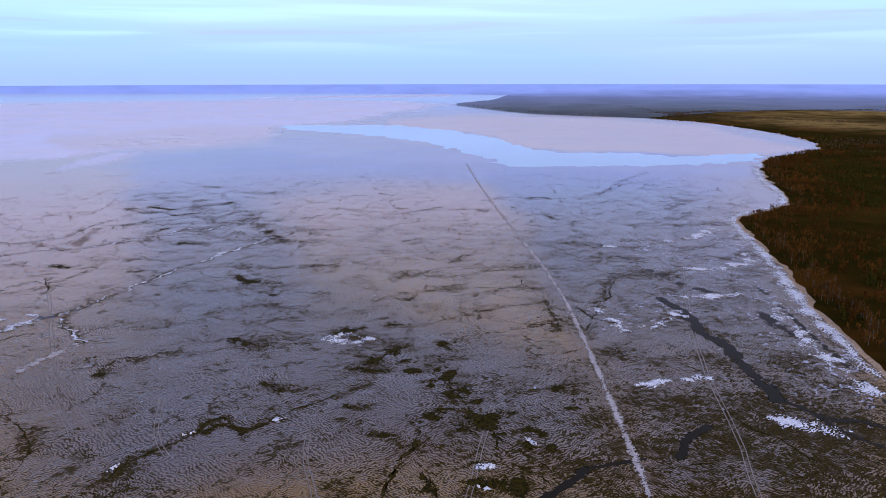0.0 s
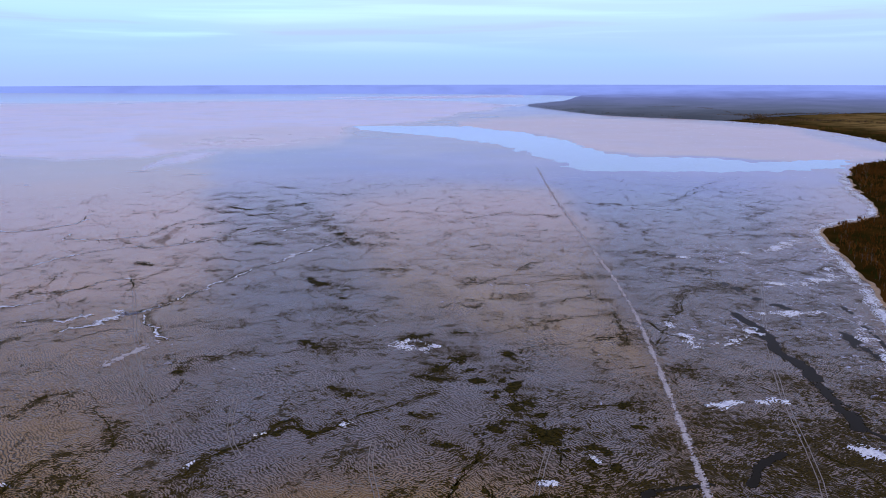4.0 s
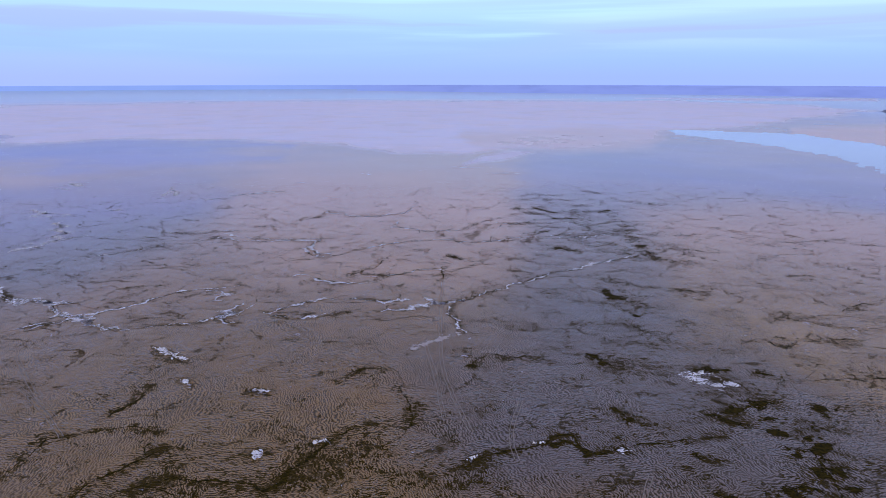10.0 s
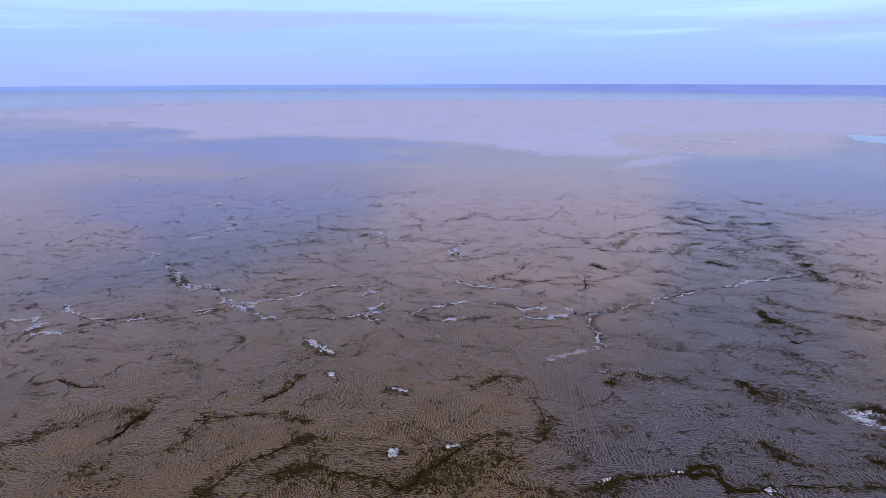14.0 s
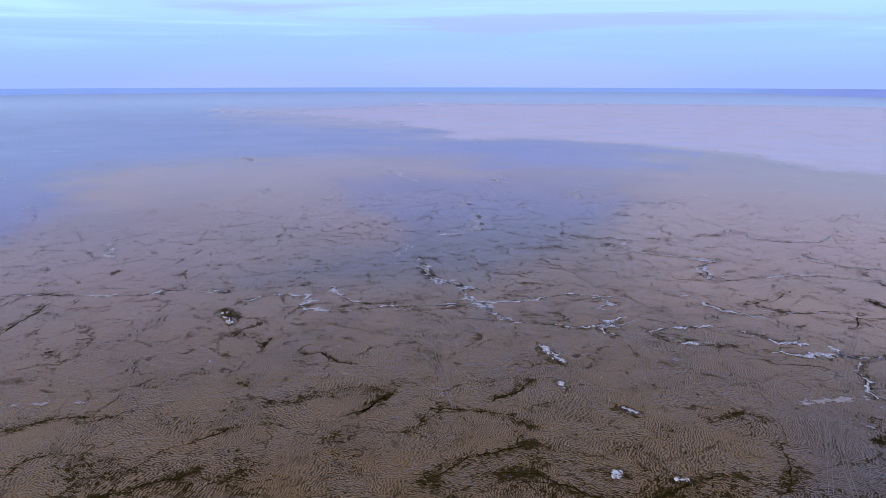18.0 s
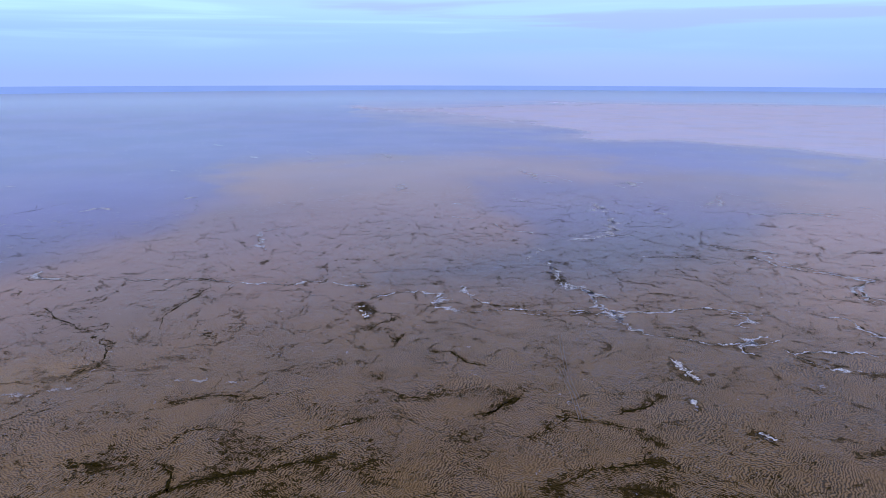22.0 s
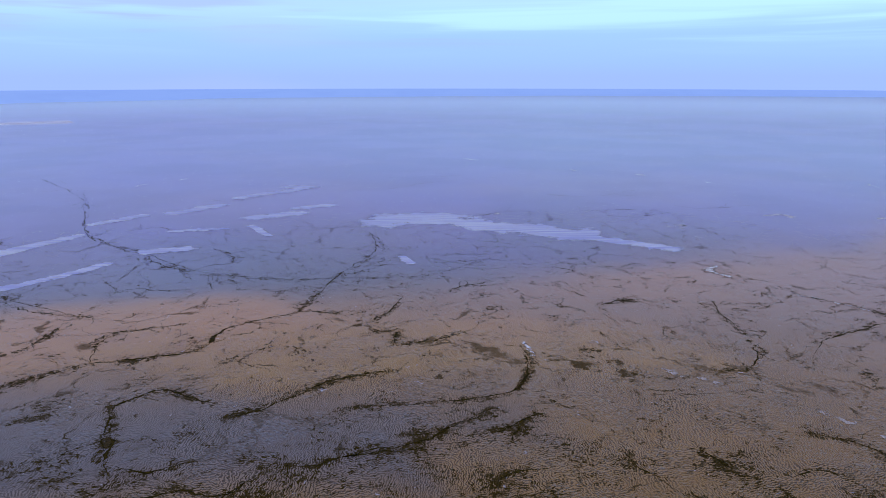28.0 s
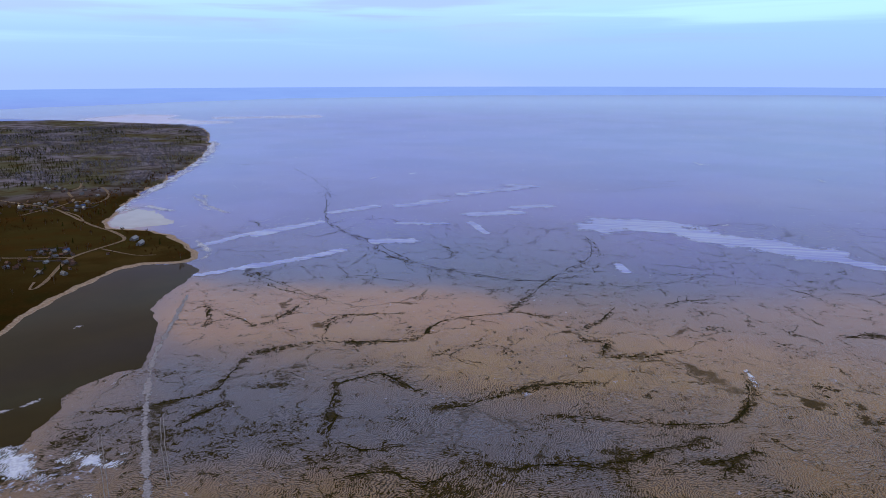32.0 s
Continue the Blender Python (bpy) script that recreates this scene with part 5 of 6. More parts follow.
def ribbon(p, left, right, z, step, solid):
    """A ragged strip along a line, thinning out at both edges: points, faces and edge values."""
    s = np.concatenate([[0], np.cumsum(np.hypot(*np.diff(p, axis=0).T))])
    t = np.linspace(0, s[-1], max(int(s[-1] / step), 4))
    x, y = np.interp(t, s, p[:, 0]), np.interp(t, s, p[:, 1])
    tx, ty = np.gradient(x), np.gradient(y)
    n = np.maximum(np.hypot(tx, ty), 1e-6)
    nx, ny = -ty / n, tx / n
    k = np.minimum(np.hypot(x, y) / 420, 1.5)
    o = fractal(x, y, 26 * k, 4, .65) * 11 * k + fractal(y, x, 6 * k, 3, .7) * 6.5 * k
    ends = np.sin(np.pi * np.linspace(0, 1, len(x))) ** .35
    wl, wr = left(x, y) * ends, right(x, y) * ends
    side = np.stack([o + wl, o + (wl - wr) / 2, o - wr], -1)
    X, Y, Z = bowl(x[:, None] + nx[:, None] * side, y[:, None] + ny[:, None] * side, np.full((len(x), 3), z))
    faces = [(3 * i + j, 3 * i + j + 1, 3 * i + j + 4, 3 * i + j + 3) for i in range(len(x) - 1) for j in (0, 1)]
    return np.stack([X, Y, Z], -1).reshape(-1, 3), faces, np.tile([-.7, solid, -.7], len(x))


def build_seam(line, width, white, wet):
    """A long crack with short side cracks; snow lies in it by stretches."""
    rng = random.Random(int(line[0][0] * 5 + line[0][1] * 17))
    far = np.hypot(*line.mean(0)) / 420
    fleck, width = wet < .45, width * max(far, .8) ** (.7 if white > .3 else .3)
    length = np.hypot(*np.diff(line, axis=0).T).sum()
    width *= min(1, .35 + length / (40 * far))
    strands = [(line, 1.0)]
    for _ in range(int(length / (16 * far))):
        k = rng.randrange(1, len(line))
        d = line[k] - line[k - 1]
        a, p = math.atan2(d[1], d[0]) + rng.choice((-1, 1)) * rng.uniform(.4, 1.2), [line[k]]
        for _s in range(4):
            a += rng.uniform(-.6, .6)
            p.append(p[-1] + np.array([math.cos(a), math.sin(a)]) * rng.uniform(2, 7) * far)
        strands.append((np.array(p), .4))

    def build(name, mat, z, wide, cut, shift):
        co, faces, edge = [], [], []
        for p, part_ in strands if name == "ice_crack" else strands[:1]:
            w = lambda ox: (lambda x, y: width * wide * part_ * np.clip(cut + fractal(x + ox, y + shift, 9 * far, 4, .75) * 6.0, .04, 2.6))
            c, f_, e_ = ribbon(p, w(40 + shift), w(0), z, 1.2 * max(far, .8), 1.4 if mat is WET else .8)
            faces += [tuple(i + len(co) for i in q) for q in f_]
            co += c.tolist()
            edge += e_.tolist()
        me = mesh_of(name, co, faces, [SOFT[mat.name]])
        me.attributes.new("edge", "FLOAT", "POINT").data.foreach_set("value", edge)
        return new(name, me)

    if fleck and white > .3:
        tagged(build("snow_streak", SNOW, .16, 3.0 * max(far, 1) ** .3, .45, 70), "short streak of white snow and broken ice", "snow streak", "snow streaks on the ice")
        return
    bare = build("ice_crack", WET, .03, 1.1, .5 - .25 * (white > .8), 0)
    tagged(bare, "thin jagged crack in the lake ice" if white < .3 else "jagged crack in the lake ice lined with white snow", "crack", "cracks in the ice")
    if white >= .3:
        lining = build("snow_lining", SNOW, .16, 2.2 + 1.6 * white, -.25 + .75 * white, 70)
        lining.parent = bare


for p_ in SEAMS:
    build_seam(*p_)

# five shards of broken ice to share
SLABS = []
for k in range(5):
    bm = bmesh.new()
    n = 5 + k % 3
    ring = [(math.cos(6.283 * i / n) * random.uniform(.6, 1.1), math.sin(6.283 * i / n) * random.uniform(.4, .8)) for i in range(n)]
    lo = [bm.verts.new((x, y, -.12)) for x, y in ring]
    hi = [bm.verts.new((x * .93, y * .93, .14)) for x, y in ring]
    bm.faces.new(hi), bm.faces.new(lo[::-1])
    for i in range(n):
        bm.faces.new((lo[i], lo[(i + 1) % n], hi[(i + 1) % n], hi[i]))
    me = bpy.data.meshes.new("ice_block")
    bm.to_mesh(me), bm.free()
    me.materials.append(SHARD)
    SLABS.append(me)


def build_ridge(line, spread, dense):
    """A heap of rubble along a line: a low bank of snow, small shards in one mesh, larger blocks one by one."""
    rng = np.random.RandomState(int(abs(line[0][0] * 3 + line[0][1] * 11)) % 99991)
    r0 = np.hypot(*line.mean(0))
    grow = max(1.0, r0 / 420)
    s = np.concatenate([[0], np.cumsum(np.hypot(*np.diff(line, axis=0).T))])
    t = np.linspace(0, s[-1], max(int(s[-1] / (1.5 * grow)), 4))
    x, y = np.interp(t, s, line[:, 0]), np.interp(t, s, line[:, 1])
    tx, ty = np.gradient(x), np.gradient(y)
    o = (fractal(x, y, 18 * grow, 4, .65) * 13 * grow + fractal(y, x, 4 * grow, 2) * 2.5 * grow) / np.maximum(np.hypot(tx, ty), 1e-6)
    line = np.stack([x - ty * o, y + tx * o], -1)
    length = np.hypot(*np.diff(line, axis=0).T).sum() + spread
    x, y = local_net(line, spread * 3 + 2, 2.5)
    f = .10 - dist_to(x, y, line) / (spread * 1.7) + fractal(x, y, 6 * grow, 5, .70) * 4.0 + fractal(x + 300, y, 16 * grow, 3) * 4.0
    c = line[len(line) // 2]
    top = new("pressure_ridge")
    top.location = (c[0], c[1], 0)
    tagged(top, "heap of broken white ice pushed up along a crack", "pressure ridge", "pressure ridges")

    def under(me, name, m):
        ob = new(name, me)
        ob.parent, ob.matrix_basis = top, Matrix.Translation((-c[0], -c[1], 0)) @ m
        return ob

    for piece in pieces(cells(f > -.5), 12):
        under(net_mesh("snow_bank", x, y, .05 + .5 * np.clip(f, 0, 1), piece, SNOW, f), "snow_bank", Matrix())
    n = int(length * 3.0 * dense / grow)
    u = rng.rand(n) * (len(line) - 1)
    i = np.minimum(u.astype(int), len(line) - 2)
    p = line[i] + (line[i + 1] - line[i]) * (u - i)[:, None] + rng.randn(n, 2) * spread * .8
    keep = fractal(p[:, 0] + 300, p[:, 1], 16 * grow, 3) + rng.randn(n) * .06 > -.02
    p = p[keep] if keep.sum() > 8 else p
    n = len(p)
    co, faces = [], []
    for k in range(n):
        s = rng.uniform(.18, .55) * grow
        m = Euler((rng.uniform(-.8, .8), rng.uniform(-.8, .8), rng.uniform(0, 6.28))).to_matrix()
        b = len(co)
        for q in ((-1, -.6, -.2), (1, -.7, -.2), (.8, .6, -.2), (-.9, .7, -.2), (-.9, -.5, .25), (.9, -.6, .2), (.7, .5, .2), (-.8, .6, .25)):
            v = m @ Vector(q) * s
            co.append((p[k][0] + v.x, p[k][1] + v.y, (max(v.z, -.1) + .25 * s) / grow + .05))
        faces += [(b, b + 3, b + 2, b + 1), (b + 4, b + 5, b + 6, b + 7), (b, b + 1, b + 5, b + 4), (b + 1, b + 2, b + 6, b + 5), (b + 2, b + 3, b + 7, b + 6), (b + 3, b, b + 4, b + 7)]
    if faces:
        tagged(under(mesh_of("rubble", co, faces, [SHARD]), "rubble", Matrix()), kind="stuff")
    for k in range(int(min(length * .35 * dense, 22) / grow) + 2 if grow < 1.8 else 0):
        j = rng.randint(0, n)
        s = rng.uniform(.6, 1.3) * grow ** .5
        m = Matrix.LocRotScale((p[j][0], p[j][1], .22 * s), Euler((rng.uniform(-.6, .6), rng.uniform(-.6, .6), rng.uniform(0, 6.28))), Vector((s, s, s)))
        under(SLABS[k % 5], "ice_block", m)


for r_ in RIDGES:
    build_ridge(*r_)

for line in RUTS:
    p = smooth(line, 3)
    d = np.gradient(p, axis=0)
    d /= np.maximum(np.hypot(*d.T), 1e-6)[:, None]
    nrm = np.stack([-d[:, 1], d[:, 0]], -1)
    co, faces = [], []
    for side in (-.95, .95):
        b = len(co)
        for q, m_ in zip(p, nrm):
            wob = fractal(q[0], q[1], 12, 2) * 1.2
            for e_ in (-.22, .22):
                co.append((*(q + m_ * (side + wob + e_)), .035))
        faces += [(b + 2 * i, b + 2 * i + 1, b + 2 * i + 3, b + 2 * i + 2) for i in range(len(p) - 1)]
    tagged(new("wheel_track", mesh_of("wheel_track", co, faces, [RUT])), "pair of dark wheel ruts pressed into the ice", "wheel track", "wheel tracks")


# ---- land: roads, village, woods ----
def shore_depth(x, y):
    """How far inland a place lies."""
    x, y = np.atleast_1d(np.asarray(x, float)), np.atleast_1d(np.asarray(y, float))
    d = dist_to(x, y, shore)
    return np.where(inside(x, y, shore_poly), d, -d)


def height_at(x, y):
    return land_z(np.atleast_1d(np.asarray(x, float)), np.atleast_1d(np.asarray(y, float)), shore_depth(x, y))


DIRT = mat_plain("dry_dirt_road", (.27, .19, .12), (.19, .13, .08), .4, .9, .2, (.12, .08, .05), .8)
BARK = mat_plain("bark", (.10, .075, .06), (.18, .15, .13), .9, .9, .2)
TWIG_R = mat_plain("rusty_twigs", (.115, .046, .010), (.058, .027, .006), .02, .95, 0.0, (.155, .066, .015), .012)
# birch grey with distance haze mixed into the colour
TWIG_G = mat_plain("hazed_birch_twigs", (.30, .27, .33), (.20, .185, .215), .012, .95, 0.0, (.15, .14, .12), .05)
TWIG_D = mat_plain("brown_far_twigs", (.11, .075, .045), (.070, .052, .035), .02, .95, 0.0, (.13, .085, .04), .05)
NEEDLE = mat_plain("dark_needles", (.030, .034, .006), (.050, .048, .009), .03, .9, 0.0)
WALLS = [mat_plain("grey_weathered_boards", (0.109, 0.088, 0.075), (0.163, 0.136, 0.116), .6, .85), mat_plain("pale_painted_boards", (0.245, 0.231, 0.224), (0.170, 0.156, 0.150), .6, .8), mat_plain("brown_logs", (0.082, 0.048, 0.027), (0.116, 0.068, 0.041), .6, .85)]
ROOFS = [mat_plain("grey_slate_roof", (0.190, 0.190, 0.211), (0.122, 0.122, 0.136), .6, .7), mat_plain("blue_sheet_roof", (0.041, 0.088, 0.231), (0.061, 0.116, 0.258), .5, .45, .5), mat_plain("rusty_roof", (0.136, 0.061, 0.041), (0.088, 0.048, 0.034), .5, .8), mat_plain("white_sheet_roof", (0.374, 0.367, 0.374), (0.286, 0.272, 0.272), .5, .45, .5)]
GLASS = mat_plain("dark_window_glass", (.02, .025, .03), (.04, .045, .05), .5, .08, .5)


def dirt_road(line, half):
    p = smooth(line, 2)
    d = np.gradient(p, axis=0)
    d /= np.maximum(np.hypot(*d.T), 1e-6)[:, None]
    nrm = np.stack([-d[:, 1], d[:, 0]], -1)
    across = np.linspace(-1, 1, 5)
    co = []
    for q, m in zip(p, nrm):
        wv = half * (1 + fractal(q[0], q[1], 25, 2) * .8)
        for a_ in across:
            x, y = q + m * a_ * wv
            co.append((x, y, float(height_at(x, y)[0]) + .45 - .1 * abs(a_)))
    n = len(across)
    faces = [(i * n + j, i * n + j + 1, (i + 1) * n + j + 1, (i + 1) * n + j) for i in range(len(p) - 1) for j in range(n - 1)]
    tagged(new("road", mesh_of("road", co, faces, [DIRT], smooth_=True)), "pale dry dirt road through the village", "road", kind="structure")


for line_, h_ in (([(-45, -731), (-56, -752), (-71, -795), (-88, -835), (-119, -858), (-143, -877), (-158, -894), (-157, -936), (-151, -973), (-144, -999), (-135, -1036), (-124, -1126), (-113, -1183), (-89, -1223), (-55, -1289)], 3.4), ([(-26, -874), (-52, -855), (-88, -835)], 2.4), ([(-119, -1179), (-155, -1228), (-151, -1317), (-179, -1355), (-191, -1418)], 3.4),
                  ([(-68, -1138), (-109, -1175), (-119, -1179)], 2.8), ([(-154, -1217), (-171, -1175), (-200, -1221), (-213, -1300), (-212, -1346)], 3.0), ([(-123, -855), (-146, -804), (-167, -795)], 1.6), ([(-45, -731), (-38, -727), (-46, -754)], 2.0), ([(-135, -1036), (-137, -1092), (-126, -1136)], 2.0)):
    dirt_road(line_, h_ * .62)


def part(name, bm, mat, parent, label=""):
    me = bpy.data.meshes.new(name)
    bm.normal_update()
    bm.to_mesh(me), bm.free()
    me.materials.append(mat)
    ob = new(name, me)
    ob.parent = parent
    return tagged(ob, label) if label else ob


def box(x0, y0, z0, x1, y1, z1, bm=None):
    bm = bm or bmesh.new()
    bmesh.ops.create_cube(bm, size=1, matrix=Matrix.LocRotScale(((x0 + x1) / 2, (y0 + y1) / 2, (z0 + z1) / 2), None, Vector((x1 - x0, y1 - y0, z1 - z0))))
    return bm


def make_house(l, w, h, wall, roof, label, chimney=True, name="house", category="house"):
    top = new(name)
    tagged(top, label, category, "village houses")
    bm = bmesh.new()
    y = w / 2
    pts = [(-y, -1.5), (y, -1.5), (y, h), (0, h + w * .42), (-y, h)]
    ends = [[bm.verts.new((sx * l / 2, a, b)) for a, b in pts] for sx in (-1, 1)]
    bm.faces.new(ends[0][::-1]), bm.faces.new(ends[1])
    for i in range(5):
        if i not in (2, 3):
            bm.faces.new((ends[0][i], ends[0][(i + 1) % 5], ends[1][(i + 1) % 5], ends[1][i]))
    part("wall", bm, wall, top)
    for s in (-1, 1):
        bm = bmesh.new()
        e, r, o = (s * (y + .45), h - .35), (0, h + w * .42 + .03), .14
        v = [bm.verts.new((x, a, b + dz)) for dz in (0, o) for x in (-l / 2 - .4, l / 2 + .4) for a, b in (e, r)]
        for f in ((0, 1, 3, 2), (4, 6, 7, 5), (0, 2, 6, 4), (1, 5, 7, 3), (0, 4, 5, 1), (2, 3, 7, 6)):
            bm.faces.new([v[i] for i in f])
        bmesh.ops.recalc_face_normals(bm, faces=bm.faces)
        part("roof", bm, roof, top)
    for s in (-1, 1):
        for k in (-.28, .05, .32):
            part("window", box(k * l - .45, s * (y - .02), h * .42, k * l + .45, s * (y + .06), h * .8), GLASS, top)
    part("door", box(l / 2 - .02, -.45, 0, l / 2 + .06, .45, 2.0), WALLS[2], top)
    if chimney:
        part("chimney", box(-.3, .3, h, .3, .9, h + w * .42 + .9), ROOFS[2], top)
    top.location = (0, 0, -500)
    return top


models = [make_house(9, 6.5, 2.8, WALLS[0], ROOFS[0], "grey weathered wooden house with a slate roof"), make_house(8, 6, 2.7, WALLS[2], ROOFS[2], "brown log house with a rusty roof"), make_house(10, 7, 3.0, WALLS[1], ROOFS[0], "pale painted house with a grey roof"),
          make_house(10, 7.5, 3.2, WALLS[1], ROOFS[1], "house with a bright blue sheet-metal roof"), make_house(5, 4, 2.2, WALLS[0], ROOFS[2], "small weathered wooden shed", False, "shed", "shed"), make_house(8, 5.5, 2.6, WALLS[1], ROOFS[3], "small house with a white sheet roof")]
first = {}
rng = random.Random(3)


def settle(k, x, y, turn):
    z = float(height_at(x, y)[0])
    m = pose(x, y, z + .15, 0, 0, turn)
    models[k].scale = (.62, .62, .62)
    m = m @ Matrix.Diagonal((.62, .62, .62, 1)) if k not in first else m
    if k not in first:
        first[k] = models[k]
        models[k].matrix_basis = m
    else:
        copy_thing(models[k], m)


for k_, spots in ((0, [(-64, -873), (-77, -873), (-88, -856), (-75, -844), (-54, -785), (-28, -824), (-96, -1218), (-131, -1368), (-146, -1387), (-180, -1317), (-139, -1131)]), (1, [(-70, -884), (-89, -877), (-85, -800), (-31, -842), (-85, -1203), (-108, -1221), (-138, -1355), (-192, -1309), (-180, -1262), (-151, -1244)]), (2, [(-74, -1200), (-102, -1219), (-73, -768), (-165, -1197), (-222, -1280), (-118, -1225), (-170, -1282)]),
                  (3, [(-146, -1164), (-153, -1165), (-89, -864)]), (4, [(-73, -861), (-76, -826), (-81, -785), (-53, -800), (-92, -1193), (-109, -1250), (-153, -1367), (-162, -1164), (-170, -1181), (-172, -1255), (-198, -1319), (-67, -862), (-38, -827), (-151, -1138), (-130, -1143)]), (5, [(-64, -824), (-75, -1216), (-129, -1384), (-133, -1366), (-152, -1149), (-189, -1255)])):
    for x_, y_ in spots:
        settle(k_, x_, y_, rng.choice((25, 115)) + rng.uniform(-9, 9))

for cx, cy, sx, sy, n_ in ((-75, -840, 45, 35, 16), (-115, -1190, 55, 60, 18), (-160, -1320, 50, 45, 12), (-60, -1220, 40, 40, 8)):
    for _ in range(n_):
        settle(rng.choice((4, 4, 4, 1, 0)), cx + rng.gauss(0, sx * .6), cy + rng.gauss(0, sy * .6), rng.choice((25, 115)) + rng.uniform(-15, 15))

barn = make_house(12, 5.4, 2.8, WALLS[1], ROOFS[3], "long white barn with a white sheet roof on the headland", False, "barn", "barn")
(bx1, by1), (bx2, by2) = [(-164, -883), (-164, -852)]
barn.matrix_basis = pose(bx1, by1, float(height_at(bx1, by1)[0]) + .1, 0, 0, 52)
copy_thing(barn, pose(bx2, by2, float(height_at(bx2, by2)[0]) + .1, 0, 0, 56))


def fence(line):
    top = new("fence")
    p = smooth(line, 1)
    c = p[0]
    top.location = (c[0], c[1], float(height_at(*c)[0]))
    tagged(top, "low grey board fence round a village plot", "fence", "fences")
    for a_, b_ in zip(p[:-1], p[1:]):
        n = max(int(np.hypot(*(b_ - a_)) / 3), 1)
        for i in range(n):
            q, r = a_ + (b_ - a_) * i / n, a_ + (b_ - a_) * (i + 1) / n
            d = r - q
            m = pose(*((q + r) / 2 - c), float(height_at(*q)[0]) - top.location.z, 0, 0, math.degrees(math.atan2(d[1], d[0])))
            bm = box(-np.hypot(*d) / 2, -.04, .1, np.hypot(*d) / 2, .04, 1.4)
            part("panel", bm, WALLS[0], top).matrix_basis = m


for line_ in ([(-54, -837), (-72, -829), (-83, -816)], [(-52, -897), (-77, -892), (-95, -882)], [(-69, -1183), (-97, -1178), (-115, -1176)], [(-129, -1166), (-160, -1143), (-175, -1166)], [(-119, -1341), (-148, -1334), (-156, -1342)], [(-47, -772), (-61, -805)]):
    fence(line_)


# ---- trees ----
def tree_arrays(seed, kind, sprays, h=1.0):
    """A tree of unit height: points, triangles and which of them are wood."""
    r = np.random.RandomState(seed)
    co, tri, wood = [], [], []

    def limb(a, b, r0, r1, n=4):
        a, b = np.array(a), np.array(b)
        d = (b - a) / np.linalg.norm(b - a)
        s = np.cross(d, (.3, .9, .2))
        s /= np.linalg.norm(s)
        t = np.cross(d, s)
        k = len(co)
        for q, rr in ((a, r0), (b, r1)):
            for i in range(n):
                co.append(q + (s * math.cos(6.283 * i / n) + t * math.sin(6.283 * i / n)) * rr)
        for i in range(n):
            j = (i + 1) % n
            tri.extend([(k + i, k + j, k + n + j), (k + i, k + n + j, k + n + i)])
            wood.extend([1, 1])

    limb((0, 0, -.06), (r.uniform(-.02, .02), 0, .5), .018, .012)
    limb((0, 0, .48), (r.uniform(-.04, .04), r.uniform(-.03, .03), .96), .012, .003, 3)
    tips = []
    if kind == "bare":
        for i in range(max(sprays // 12, 3)):
            a, z = r.uniform(0, 6.28), r.uniform(.25, .7)
            L = r.uniform(.16, .32) * (1.15 - z * .5)
            tip = np.array((math.cos(a) * L, math.sin(a) * L, z + r.uniform(.12, .28)))
            if sprays > 30:
                limb((0, 0, z), tip, .007, .002, 3)
            tips.append(tip)
        for i in range(sprays):
            base = tips[i % len(tips)] * r.uniform(.45, 1.0) + np.array((0, 0, r.uniform(-.02, .1)))
            a = math.atan2(base[1], base[0]) + r.uniform(-1.2, 1.2)
            L = r.uniform(.08, .2)
            d = np.array((math.cos(a) * .6, math.sin(a) * .6, r.uniform(.3, 1.1)))
            d /= np.linalg.norm(d)
            side = np.cross(d, r.randn(3))
            side /= np.linalg.norm(side)
            wdt = r.uniform(.012, .03) * (3.6 if sprays < 30 else 1.0)
            k = len(co)
            co.extend([base - side * wdt * .4, base + d * L * .6 + side * wdt, base + d * L, base + d * L * .5 - side * wdt])
            tri.extend([(k, k + 1, k + 2), (k, k + 2, k + 3)])
            wood.extend([0, 0])
    else:
        rows = max(sprays // 9, 3)
        for i in range(rows):
            z = .16 + .78 * i / rows
            R = .2 * (1 - z) + .025
            n = 5 + (sprays > 60) * 2
            for j in range(n):
                a = 6.283 * j / n + r.uniform(-.3, .3)
                q = R * r.uniform(.7, 1.15)
                k = len(co)
                co.extend([np.array((0, 0, z + .12)), np.array((math.cos(a - .34) * q, math.sin(a - .34) * q, z - .02)), np.array((math.cos(a) * q * 1.2, math.sin(a) * q * 1.2, z - .05)), np.array((math.cos(a + .34) * q, math.sin(a + .34) * q, z - .02))])
                tri.extend([(k, k + 1, k + 2), (k, k + 2, k + 3)])
                wood.extend([0, 0])
    return np.array(co), np.array(tri), np.array(wood)


